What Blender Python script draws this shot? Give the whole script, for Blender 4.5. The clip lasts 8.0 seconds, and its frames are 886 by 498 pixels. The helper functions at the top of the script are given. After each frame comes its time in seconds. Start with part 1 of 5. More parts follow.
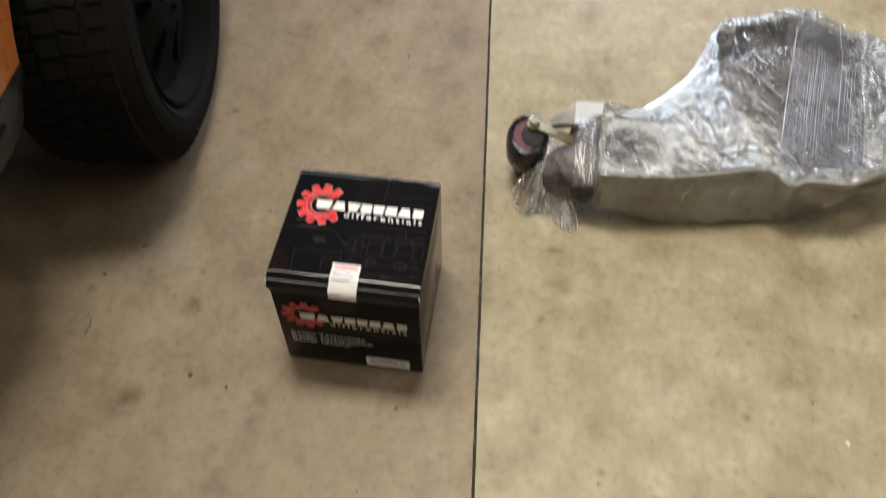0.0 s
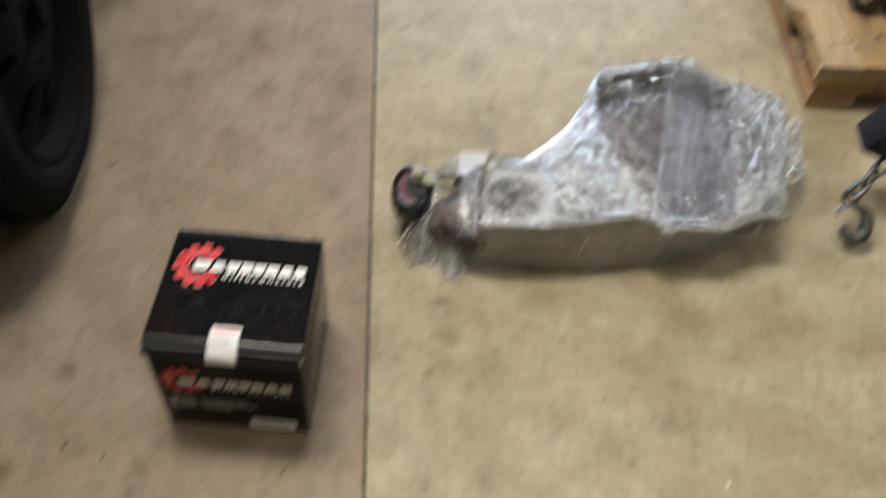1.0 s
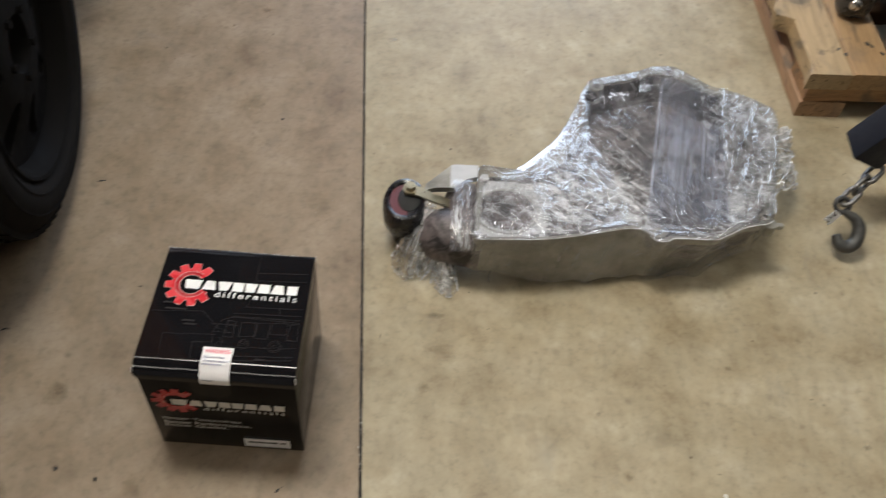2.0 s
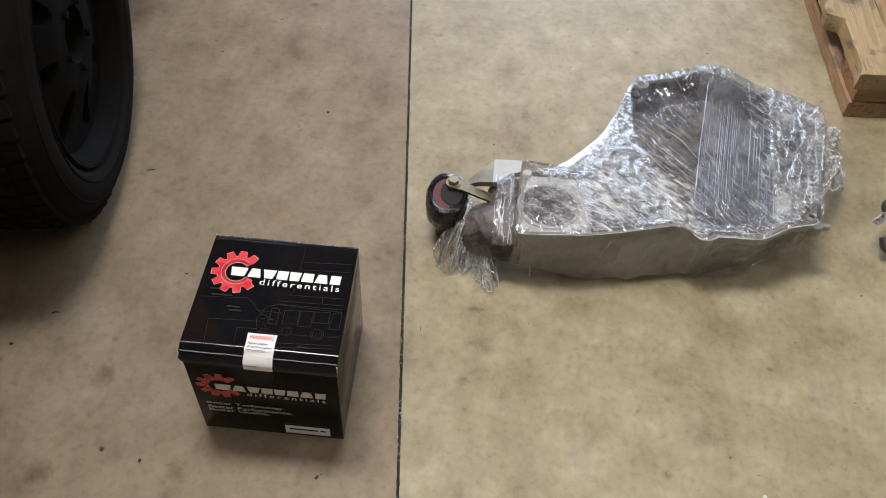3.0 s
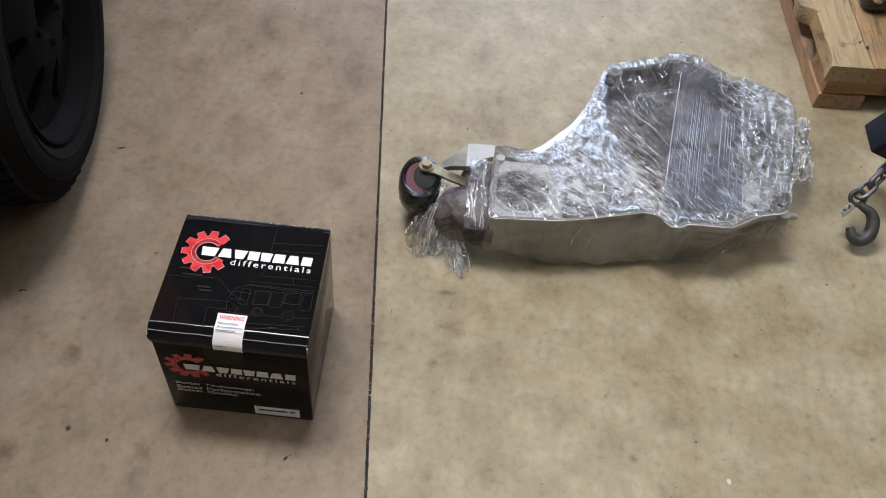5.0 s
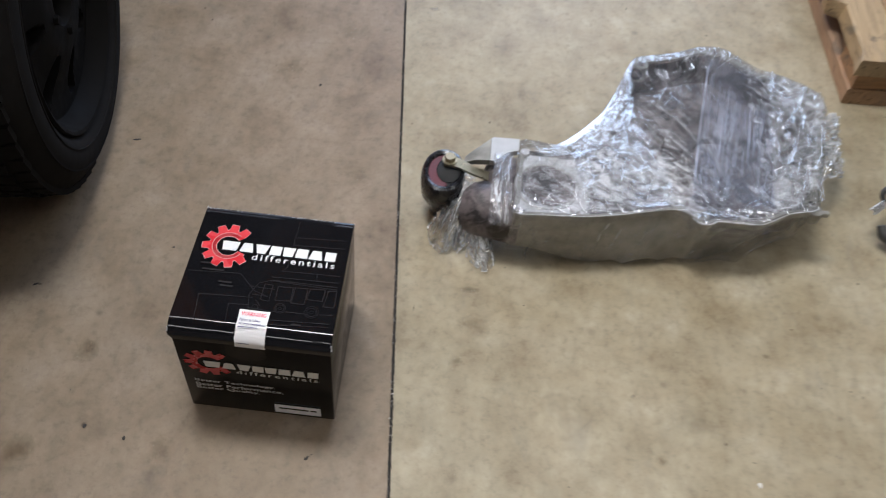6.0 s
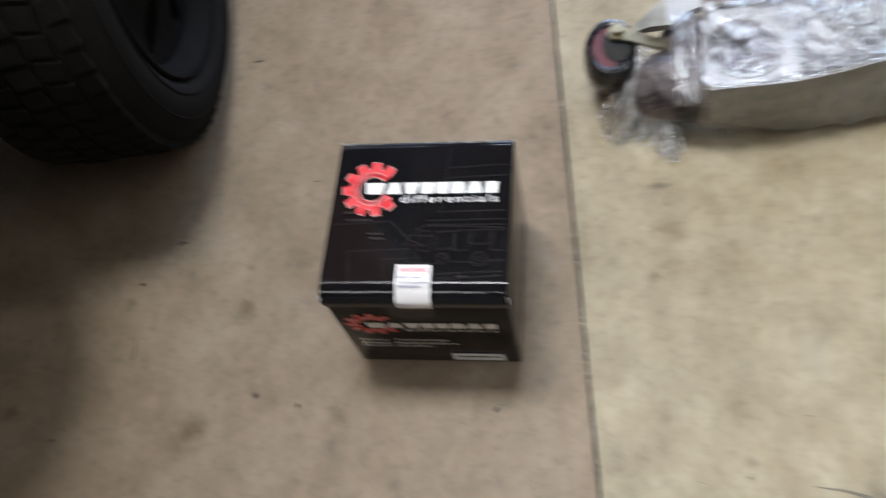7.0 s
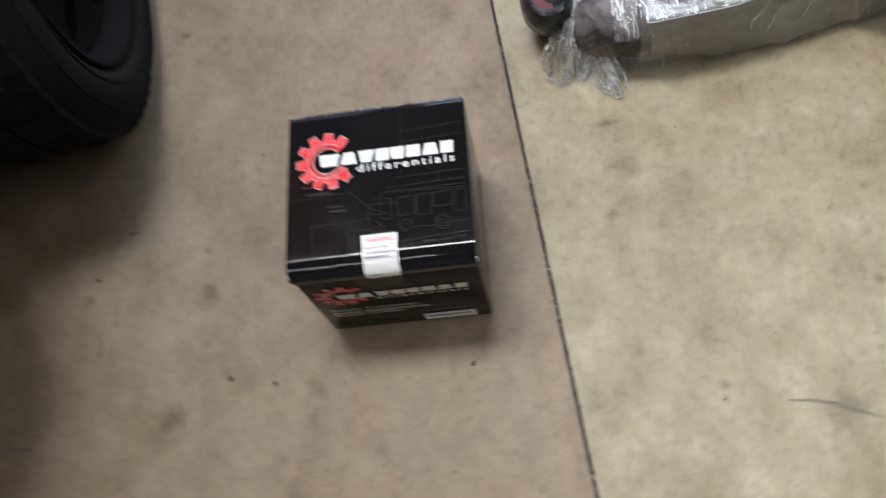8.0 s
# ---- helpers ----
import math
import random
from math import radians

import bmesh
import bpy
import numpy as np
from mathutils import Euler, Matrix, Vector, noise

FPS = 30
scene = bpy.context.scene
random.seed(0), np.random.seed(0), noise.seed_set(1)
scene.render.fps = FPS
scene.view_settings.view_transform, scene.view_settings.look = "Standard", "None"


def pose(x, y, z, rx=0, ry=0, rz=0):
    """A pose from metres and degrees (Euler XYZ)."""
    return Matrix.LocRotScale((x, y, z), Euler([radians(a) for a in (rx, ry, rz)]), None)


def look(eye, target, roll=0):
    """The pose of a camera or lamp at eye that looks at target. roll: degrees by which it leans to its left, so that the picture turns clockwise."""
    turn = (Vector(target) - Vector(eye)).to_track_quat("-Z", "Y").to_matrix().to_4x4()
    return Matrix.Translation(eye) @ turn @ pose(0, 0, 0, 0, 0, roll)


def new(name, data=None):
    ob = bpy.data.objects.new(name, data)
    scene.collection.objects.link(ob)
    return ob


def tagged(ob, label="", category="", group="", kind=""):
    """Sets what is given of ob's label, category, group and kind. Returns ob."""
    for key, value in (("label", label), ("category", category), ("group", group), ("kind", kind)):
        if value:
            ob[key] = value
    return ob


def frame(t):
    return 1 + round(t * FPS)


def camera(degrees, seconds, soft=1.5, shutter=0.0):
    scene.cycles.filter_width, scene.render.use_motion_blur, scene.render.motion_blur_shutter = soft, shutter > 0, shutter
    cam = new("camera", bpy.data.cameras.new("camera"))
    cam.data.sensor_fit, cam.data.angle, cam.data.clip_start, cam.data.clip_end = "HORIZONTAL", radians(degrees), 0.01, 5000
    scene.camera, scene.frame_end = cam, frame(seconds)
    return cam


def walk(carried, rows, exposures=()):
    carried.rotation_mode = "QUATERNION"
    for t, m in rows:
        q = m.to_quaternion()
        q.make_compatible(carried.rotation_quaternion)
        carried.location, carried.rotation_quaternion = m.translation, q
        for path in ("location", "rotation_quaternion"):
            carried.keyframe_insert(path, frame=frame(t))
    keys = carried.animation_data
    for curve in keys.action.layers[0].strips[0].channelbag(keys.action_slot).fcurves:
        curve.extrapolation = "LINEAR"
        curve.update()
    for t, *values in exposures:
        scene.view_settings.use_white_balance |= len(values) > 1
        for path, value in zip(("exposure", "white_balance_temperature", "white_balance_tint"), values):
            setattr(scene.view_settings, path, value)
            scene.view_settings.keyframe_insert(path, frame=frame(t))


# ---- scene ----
cam = camera(51.7, 8.0, 1.0, 0.85)
PATH = [
    (0, (0.339, -0.629, 1.234), (0.156, 0.51, -0.4), -1.0),
    (0.3, (0.336, -0.622, 1.226), (0.183, 0.459, -0.45), -0.6),
    (0.5, (0.348, -0.608, 1.233), (0.222, 0.464, -0.451), 0.2),
    (0.8, (0.352, -0.609, 1.24), (0.303, 0.499, -0.424), 3.3),
    (1, (0.368, -0.588, 1.253), (0.381, 0.62, -0.341), 5.4),
    (1.2, (0.366, -0.579, 1.251), (0.454, 0.662, -0.314), 7.6),
    (1.5, (0.36, -0.574, 1.257), (0.501, 0.667, -0.305), 9.1),
    (2, (0.361, -0.571, 1.255), (0.397, 0.645, -0.331), 5.5),
    (2.2, (0.355, -0.575, 1.261), (0.361, 0.633, -0.333), 4.5),
    (3.3, (0.358, -0.584, 1.254), (0.307, 0.627, -0.337), 3.6),
    (3.5, (0.361, -0.583, 1.26), (0.322, 0.618, -0.338), 4.1),
    (4, (0.36, -0.587, 1.257), (0.352, 0.611, -0.345), 5.6),
    (4.5, (0.358, -0.588, 1.255), (0.37, 0.607, -0.349), 6.6),
    (5.8, (0.352, -0.584, 1.252), (0.367, 0.599, -0.36), 7.0),
    (6, (0.325, -0.57, 1.226), (0.335, 0.611, -0.387), 7.0),
    (6.3, (0.319, -0.543, 1.168), (0.292, 0.634, -0.449), 2.1),
    (6.5, (0.289, -0.515, 1.143), (0.263, 0.576, -0.534), 0.3),
    (6.8, (0.264, -0.43, 1.121), (0.175, 0.51, -0.643), -4.0),
    (7, (0.3, -0.368, 1.114), (-0.034, 0.476, -0.668), -19.7),
    (7.2, (0.306, -0.325, 1.093), (-0.07, 0.48, -0.699), -24.1),
    (7.4, (0.306, -0.321, 1.084), (-0.071, 0.439, -0.727), -26.2),
    (7.5, (0.308, -0.319, 1.08), (-0.073, 0.418, -0.74), -27.6),
    (7.6, (0.29, -0.327, 1.084), (-0.019, 0.403, -0.752), -23.7),
    (7.8, (0.28, -0.336, 1.097), (0.095, 0.383, -0.76), -17.2),
    (8, (0.271, -0.341, 1.128), (0.065, 0.378, -0.727), -21.2),
]
EXPOSURES = [(0, 0.15, 6600, 9), (1.0, 0.03, 6400, 10.4), (1.5, -0.10, 6300, 11), (2.2, -0.08, 6250, 12), (3.3, 0.00, 6100, 13), (4.5, -0.02, 5950, 14), (6, 0.00, 5700, 14), (7, 0.22, 5650, 12), (8, 0.19, 5650, 12)]
walk(cam, [(t, look(eye, target, roll)) for t, eye, target, roll in PATH], EXPOSURES)

# ---- light ----
world = bpy.data.worlds.new("garage_daylight")
scene.world = world
world.use_nodes = True
wn = world.node_tree
sky = wn.nodes.new("ShaderNodeTexSky")
sky.sky_type, sky.sun_disc, sky.sun_elevation, sky.sun_rotation = "NISHITA", False, radians(38), radians(200)
wn.links.new(sky.outputs[0], wn.nodes["Background"].inputs[0])
wn.nodes["Background"].inputs[1].default_value = 0.1


def area_lamp(name, m, w, h, watts, colour):
    lamp = bpy.data.lights.new(name, "AREA")
    lamp.shape, lamp.size, lamp.size_y, lamp.energy, lamp.color = "RECTANGLE", w, h, watts, colour
    ob = new(name, lamp)
    ob.matrix_world = m
    return ob


# three tube fixtures and one added fill lamp under the ceiling, and daylight through the doorway in the far wall
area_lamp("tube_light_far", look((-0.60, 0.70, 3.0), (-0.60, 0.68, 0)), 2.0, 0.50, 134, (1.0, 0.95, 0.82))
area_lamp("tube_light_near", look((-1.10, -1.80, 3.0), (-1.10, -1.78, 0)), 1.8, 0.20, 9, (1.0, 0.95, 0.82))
# made-up fill lamp to the east, softening the carton's shadow
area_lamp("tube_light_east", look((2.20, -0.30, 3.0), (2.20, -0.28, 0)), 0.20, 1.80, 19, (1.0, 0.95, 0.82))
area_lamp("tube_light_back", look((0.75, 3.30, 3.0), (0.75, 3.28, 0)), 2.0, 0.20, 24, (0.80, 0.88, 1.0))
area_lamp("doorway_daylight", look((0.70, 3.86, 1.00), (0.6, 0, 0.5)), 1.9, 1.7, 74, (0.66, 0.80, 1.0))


# ---- materials ----
def shader(name):
    m = bpy.data.materials.new(name)
    m.use_nodes = True
    nt = m.node_tree
    return m, nt, nt.nodes["Principled BSDF"]


def node(nt, kind, links=(), **values):
    n = nt.nodes.new(kind)
    for key, value in values.items():
        n.inputs[key.replace("_", " ")].default_value = value
    for key, out in links:
        nt.links.new(out, n.inputs[key])
    return n


def coords(nt, scale=(1, 1, 1), turn=(0, 0, 0), space="Object"):
    tc = nt.nodes.new("ShaderNodeTexCoord")
    mp = nt.nodes.new("ShaderNodeMapping")
    mp.inputs["Scale"].default_value, mp.inputs["Rotation"].default_value = scale, turn
    nt.links.new(tc.outputs[space], mp.inputs[0])
    return mp.outputs[0]


def noise_tex(nt, vec, scale, detail=4.0, rough=0.55, distort=0.0):
    return node(nt, "ShaderNodeTexNoise", [("Vector", vec)], Scale=scale, Detail=detail, Roughness=rough, Distortion=distort).outputs[0]


def ramp(nt, fac, *stops):
    r = nt.nodes.new("ShaderNodeValToRGB")
    while len(r.color_ramp.elements) < len(stops):
        r.color_ramp.elements.new(0.5)
    for e, (at, c) in zip(r.color_ramp.elements, stops):
        e.position = at
        e.color = (*c, 1) if isinstance(c, tuple) else (c, c, c, 1)
    nt.links.new(fac, r.inputs[0])
    return r.outputs[0]


def blend(nt, fac, a, b, how="MIX"):
    mx = nt.nodes.new("ShaderNodeMix")
    mx.data_type, mx.blend_type = "RGBA", how
    for socket, v in ((mx.inputs[0], fac), (mx.inputs[6], a), (mx.inputs[7], b)):
        if isinstance(v, (int, float)):
            socket.default_value = v
        elif isinstance(v, tuple):
            socket.default_value = (*v, 1)
        else:
            nt.links.new(v, socket)
    return mx.outputs[2]


def bumped(nt, bsdf, height, strength, distance=0.001):
    b = node(nt, "ShaderNodeBump", [("Height", height)], Strength=strength, Distance=distance)
    nt.links.new(b.outputs[0], bsdf.inputs["Normal"])
    return b


def plain(name, colour, rough, metal=0.0, vary=0.25, grain=60.0, bump=0.15, coat=0.0, rough_vary=0.12):
    """A surface with its colour broken at two scales, uneven gloss and fine relief."""
    m, nt, p = shader(name)
    v = coords(nt)
    big, small = noise_tex(nt, v, grain * 0.12, 3), noise_tex(nt, v, grain, 5)
    dark = tuple(c * (1 - vary) for c in colour)
    light = tuple(min(1, c * (1 + vary)) for c in colour)
    c1 = ramp(nt, big, (0.3, dark), (0.7, light))
    c2 = ramp(nt, small, (0.3, dark), (0.7, light))
    nt.links.new(blend(nt, 0.5, c1, c2), p.inputs["Base Color"])
    nt.links.new(ramp(nt, small, (0.3, max(0.02, rough - rough_vary)), (0.7, min(1, rough + rough_vary))), p.inputs["Roughness"])
    p.inputs["Metallic"].default_value = metal
    p.inputs["Coat Weight"].default_value = coat
    bumped(nt, p, small, bump)
    return m


def concrete_material(name, tone=(1.0, 1.0, 1.0), shift=0.0):
    m, nt, p = shader(name)
    v = coords(nt)
    cloud = noise_tex(nt, v, 2.6, 6, 0.6, 0.1)
    blot = noise_tex(nt, v, 10.0, 8, 0.62, 0.1)
    fine = noise_tex(nt, v, 70.0, 6, 0.65)
    base = ramp(nt, cloud, (0.32, (0.265, 0.222, 0.152)), (0.50, (0.372, 0.330, 0.250)), (0.68, (0.470, 0.430, 0.345)))
    mott = ramp(nt, blot, (0.30, (0.165, 0.122, 0.070)), (0.44, (0.335, 0.288, 0.205)), (0.58, (0.420, 0.380, 0.295)), (0.74, (0.560, 0.530, 0.460)))
    c = blend(nt, 0.52, base, mott)
    grit = ramp(nt, fine, (0.30, 0.66), (0.47, 1.0), (0.72, 1.16))
    c = blend(nt, 0.60, c, grit, "MULTIPLY")
    trowel = noise_tex(nt, coords(nt, (1.0, 0.55, 1), (0, 0, 0.25)), 30.0, 6, 0.68, 0.3)
    c = blend(nt, 0.55, c, ramp(nt, trowel, (0.32, 0.78), (0.50, 1.0), (0.68, 1.17)), "MULTIPLY")
    # rust-brown and grey oil spots of their own shape
    spot = noise_tex(nt, v, 5.2, 4, 0.62, 0.3)
    c = blend(nt, ramp(nt, spot, (0.58, 0.0), (0.74, 0.36)), c, (0.235, 0.170, 0.095))
    grey = noise_tex(nt, coords(nt, (1.1, 0.8, 1), (0, 0, 0.6)), 7.5, 7, 0.72, 0.6)
    c = blend(nt, ramp(nt, grey, (0.58, 0.0), (0.72, 0.45)), c, (0.235, 0.225, 0.200))
    dots = node(nt, "ShaderNodeTexVoronoi", [("Vector", coords(nt, (1, 1, 0.0)))], Scale=17.0)
    dotty = blend(nt, 1.0, ramp(nt, dots.outputs[0], (0.05, 0.55), (0.16, 0.0)), ramp(nt, noise_tex(nt, v, 6.0, 3), (0.48, 0.0), (0.62, 1.0)), "MULTIPLY")
    c = blend(nt, dotty, c, (0.19, 0.17, 0.135))
    small = node(nt, "ShaderNodeTexVoronoi", [("Vector", coords(nt, (1, 1, 0.0), (0, 0, 0.7)))], Scale=38.0)
    smallish = blend(nt, 1.0, ramp(nt, small.outputs[0], (0.05, 0.6), (0.24, 0.0)), ramp(nt, noise_tex(nt, v, 13.0, 3, 0.6), (0.54, 0.0), (0.64, 0.9)), "MULTIPLY")
    c = blend(nt, smallish, c, (0.175, 0.150, 0.112))
    pit = node(nt, "ShaderNodeTexVoronoi", [("Vector", v)], Scale=85.0).outputs[0]
    pits = ramp(nt, pit, (0.03, 0.35), (0.09, 1.0))
    gate = ramp(nt, noise_tex(nt, v, 9.0, 3), (0.55, 0.0), (0.66, 0.8))
    c = blend(nt, gate, c, blend(nt, 1.0, c, pits, "MULTIPLY"))
    c = blend(nt, 1.0, c, tone, "MULTIPLY")
    nt.links.new(c, p.inputs["Base Color"])
    nt.links.new(ramp(nt, blot, (0.3, 0.42), (0.7, 0.66)), p.inputs["Roughness"])
    p.inputs["Specular IOR Level"].default_value = 0.35
    bumped(nt, p, blend(nt, 0.5, fine, blot), 0.22, 0.0012)
    return m


def wood_material(name, tone, along_y=True):
    m, nt, p = shader(name)
    v = coords(nt, (14, 1.2, 14) if along_y else (1.2, 14, 14))
    ring = noise_tex(nt, v, 3.5, 6, 0.6, 1.6)
    fibre = noise_tex(nt, coords(nt, (160, 5, 160) if along_y else (5, 160, 160)), 2.0, 4)
    c = ramp(nt, ring, (0.3, tuple(t * 0.62 for t in tone)), (0.55, tone), (0.75, tuple(min(1, t * 1.22) for t in tone)))
    c = blend(nt, 0.35, c, ramp(nt, fibre, (0.3, tuple(t * 0.55 for t in tone)), (0.65, tuple(min(1, t * 1.15) for t in tone))))
    stain = noise_tex(nt, coords(nt), 13.0, 5, 0.6, 0.8)
    c = blend(nt, ramp(nt, stain, (0.57, 0.0), (0.68, 0.70)), c, (0.085, 0.070, 0.052))
    weather = noise_tex(nt, coords(nt, (9, 3, 9) if along_y else (3, 9, 9)), 2.4, 6, 0.68, 0.6)
    c = blend(nt, ramp(nt, weather, (0.50, 0.0), (0.68, 0.55)), c, tuple(0.45 * t + 0.02 for t in (tone[0] * 0.8, tone[1] * 0.95, tone[2] * 1.25)))
    streak = noise_tex(nt, coords(nt, (60, 4, 60) if along_y else (4, 60, 60)), 1.5, 3, 0.6, 0.5)
    c = blend(nt, ramp(nt, streak, (0.60, 0.0), (0.66, 0.55)), c, (0.060, 0.045, 0.030))
    info = nt.nodes.new("ShaderNodeObjectInfo")
    c = blend(nt, 1.0, c, ramp(nt, info.outputs["Random"], (0.0, 0.86), (1.0, 1.08)), "MULTIPLY")
    nt.links.new(c, p.inputs["Base Color"])
    p.inputs["Roughness"].default_value = 0.72
    bumped(nt, p, fibre, 0.5)
    return m


def pulled(nt, angle, across, along):
    """Coordinates drawn out along one direction in the plan, angle degrees from -y towards +x."""
    tc = nt.nodes.new("ShaderNodeTexCoord")
    mp = nt.nodes.new("ShaderNodeMapping")
    mp.vector_type = "TEXTURE"
    mp.inputs["Rotation"].default_value = (0, 0, radians(angle))
    mp.inputs["Scale"].default_value = (1 / across, 1 / along, 1 / along)
    nt.links.new(tc.outputs["Object"], mp.inputs[0])
    return mp.outputs[0]


def film_material(name, veil, angle, lines=0.6, relief=0.0016, net=(46, 9), second=-9, shine_most=0.45, sway=0.3, hair=1.0, tint=(0.84, 0.86, 0.89), patchy=0.8):
    """Clear stretch film: see-through and glossy, creased in a drawn-out net, milky where it is gathered."""
    m, nt, p = shader(name)
    out = nt.nodes["Material Output"]
    v = coords(nt)
    bend = node(nt, "ShaderNodeTexNoise", [("Vector", v)], Scale=22.0, Detail=2.0)

    def creases(turn, across, along, sway):
        push = node(nt, "ShaderNodeVectorMath", [(0, bend.outputs["Color"])])
        push.operation = "SCALE"
        push.inputs["Scale"].default_value = sway
        bent = node(nt, "ShaderNodeVectorMath", [(0, pulled(nt, turn, across, along)), (1, push.outputs[0])])
        vo = node(nt, "ShaderNodeTexVoronoi", [("Vector", bent.outputs[0])], Scale=1.0)
        vo.feature = "DISTANCE_TO_EDGE"
        return vo.outputs[0]

    n1 = creases(angle, net[0], net[1], sway)
    n2 = creases(angle + second, net[0] * 2.1, net[1] * 1.9, sway)
    line1 = ramp(nt, n1, (0.0, 1.0), (0.018 * hair, 0.6), (0.034 * hair, 0.0))
    line2 = ramp(nt, n2, (0.0, 0.9), (0.022 * hair, 0.45), (0.045 * hair, 0.0))
    line2 = blend(nt, 1.0, line2, ramp(nt, noise_tex(nt, v, 52.0, 2.0), (0.46, 0.0), (0.58, 1.0)), "MULTIPLY")
    line1 = blend(nt, 1.0, line1, ramp(nt, noise_tex(nt, v, 27.0, 2.0), (0.42, 0.0), (0.56, 1.0)), "MULTIPLY")
    # white crease lines: milky folds and painted glints together
    crease = blend(nt, 1.0, line1, line2, "LIGHTEN")
    height = blend(nt, 0.35, ramp(nt, n1, (0.0, 1.0), (0.45, 0.0)), ramp(nt, n2, (0.0, 1.0), (0.45, 0.0)))
    p.inputs["Base Color"].default_value = (*tint, 1)
    p.inputs["Roughness"].default_value = 0.22
    b = bumped(nt, p, height, 1.0, relief)
    clear = nt.nodes.new("ShaderNodeBsdfTransparent")
    clear.inputs[0].default_value = (0.96, 0.96, 0.95, 1)
    shine = node(nt, "ShaderNodeBsdfGlossy", Roughness=0.05)
    nt.links.new(b.outputs[0], shine.inputs["Normal"])
    haze = ramp(nt, noise_tex(nt, v, 15.0, 4.0, 0.6), (0.36, veil * (1 - patchy)), (0.66, veil * (1 + 0.9 * patchy)))
    fold = blend(nt, 1.0, haze, blend(nt, lines, (0.0, 0.0, 0.0), crease), "ADD")
    lit = node(nt, "ShaderNodeBsdfTranslucent", Color=(0.84, 0.86, 0.88, 1))
    white = node(nt, "ShaderNodeMixShader", [(1, p.outputs[0]), (2, lit.outputs[0])], Fac=0.4)
    milk = node(nt, "ShaderNodeMixShader", [(0, fold), (1, clear.outputs[0]), (2, white.outputs[0])])
    fres = node(nt, "ShaderNodeFresnel", [("Normal", b.outputs[0])], IOR=1.5)
    top = node(nt, "ShaderNodeMixShader", [(0, ramp(nt, fres.outputs[0], (0.0, 0.04), (0.08, shine_most * 0.22), (0.5, shine_most))), (1, milk.outputs[0]), (2, shine.outputs[0])])
    nt.links.new(top.outputs[0], out.inputs["Surface"])
    return m


CONCRETE = concrete_material("trowelled_concrete", (0.885, 0.846, 0.752))
# pinker pour, darkened further to put the left side's shade in
CONCRETE_WEST = concrete_material("pinkish_shaded_concrete", (0.650, 0.556, 0.494))
GROOVE = plain("joint_dirt", (0.030, 0.026, 0.022), 0.95, vary=0.5, grain=220, bump=0.6)
WALL = plain("painted_wallboard", (0.20, 0.19, 0.17), 0.7, vary=0.06, grain=14, bump=0.05)
CEILING = plain("bare_ceiling_boards", (0.130, 0.112, 0.090), 0.85, vary=0.2, grain=14, bump=0.05)
CARTON = plain("black_laminated_board", (0.0045, 0.0043, 0.0048), 0.09, vary=0.3, grain=30, bump=0.03, rough_vary=0.04)
CARTON.node_tree.nodes["Principled BSDF"].inputs["Specular IOR Level"].default_value = 0.08
LID = plain("black_laminated_lid", (0.0065, 0.0065, 0.0078), 0.07, vary=0.3, grain=30, bump=0.03, rough_vary=0.03)
LID.node_tree.nodes["Principled BSDF"].inputs["Specular IOR Level"].default_value = 0.30
SCUFF_AND_GLINT = plain("scuff_and_glint_white", (0.42, 0.41, 0.40), 0.7, vary=0.3, grain=160)
RED_INK = plain("red_print", (0.66, 0.028, 0.040), 0.30, vary=0.06, bump=0.02)
RED_DARK = plain("red_print_band", (0.40, 0.018, 0.026), 0.30, vary=0.06, bump=0.02)
PINK_INK = plain("outline_print", (0.62, 0.42, 0.40), 0.32, vary=0.05, bump=0.02)
WHITE_INK = plain("white_print", (0.80, 0.80, 0.80), 0.32, vary=0.03, bump=0.02)
SILVER_INK = plain("silver_print", (0.60, 0.59, 0.57), 0.34, vary=0.10, bump=0.02)
GREY_INK = plain("faint_grey_print", (0.036, 0.034, 0.035), 0.08, vary=0.25, grain=200, bump=0.02, rough_vary=0.02)
LABEL = plain("label_paper", (0.80, 0.79, 0.80), 0.38, vary=0.04, bump=0.03)
WARN_INK = plain("warning_print", (0.70, 0.03, 0.09), 0.4, vary=0.04, bump=0.02)
BLUE_INK = plain("small_print", (0.05, 0.05, 0.16), 0.4, vary=0.04, bump=0.02)
CAST = plain("cast_aluminium", (0.285, 0.278, 0.250), 0.45, metal=0.5, vary=0.50, grain=48, bump=0.5)
CAST_DARK = plain("dark_blotchy_aluminium", (0.146, 0.126, 0.128), 0.55, metal=0.2, vary=0.65, grain=38, bump=0.4)
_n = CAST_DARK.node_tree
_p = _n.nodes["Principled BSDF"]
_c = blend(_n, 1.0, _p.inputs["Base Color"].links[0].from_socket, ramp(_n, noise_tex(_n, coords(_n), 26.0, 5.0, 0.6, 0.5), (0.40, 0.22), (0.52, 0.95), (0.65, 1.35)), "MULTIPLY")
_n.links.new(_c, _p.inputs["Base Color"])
MACHINED = plain("machined_aluminium", (0.56, 0.56, 0.56), 0.34, metal=0.40, vary=0.10, grain=50, bump=0.05)
EAR = plain("dull_machined_aluminium", (0.40, 0.395, 0.385), 0.40, metal=0.3, vary=0.16, grain=60, bump=0.10)
POCKET_SHADE = plain("pocket_shade", (0.030, 0.028, 0.034), 0.7, vary=0.4)
FILM = film_material("stretch_film", 0.100, 16, 0.30, 0.0009, (95, 14), shine_most=0.65, hair=0.8, tint=(0.85, 0.84, 0.90))
FILM_GATHERED = film_material("gathered_film", 0.19, 40, 0.36, 0.0007, (170, 26), 40, 0.66, 0.20, 0.8, (0.84, 0.86, 0.95), 0.35)
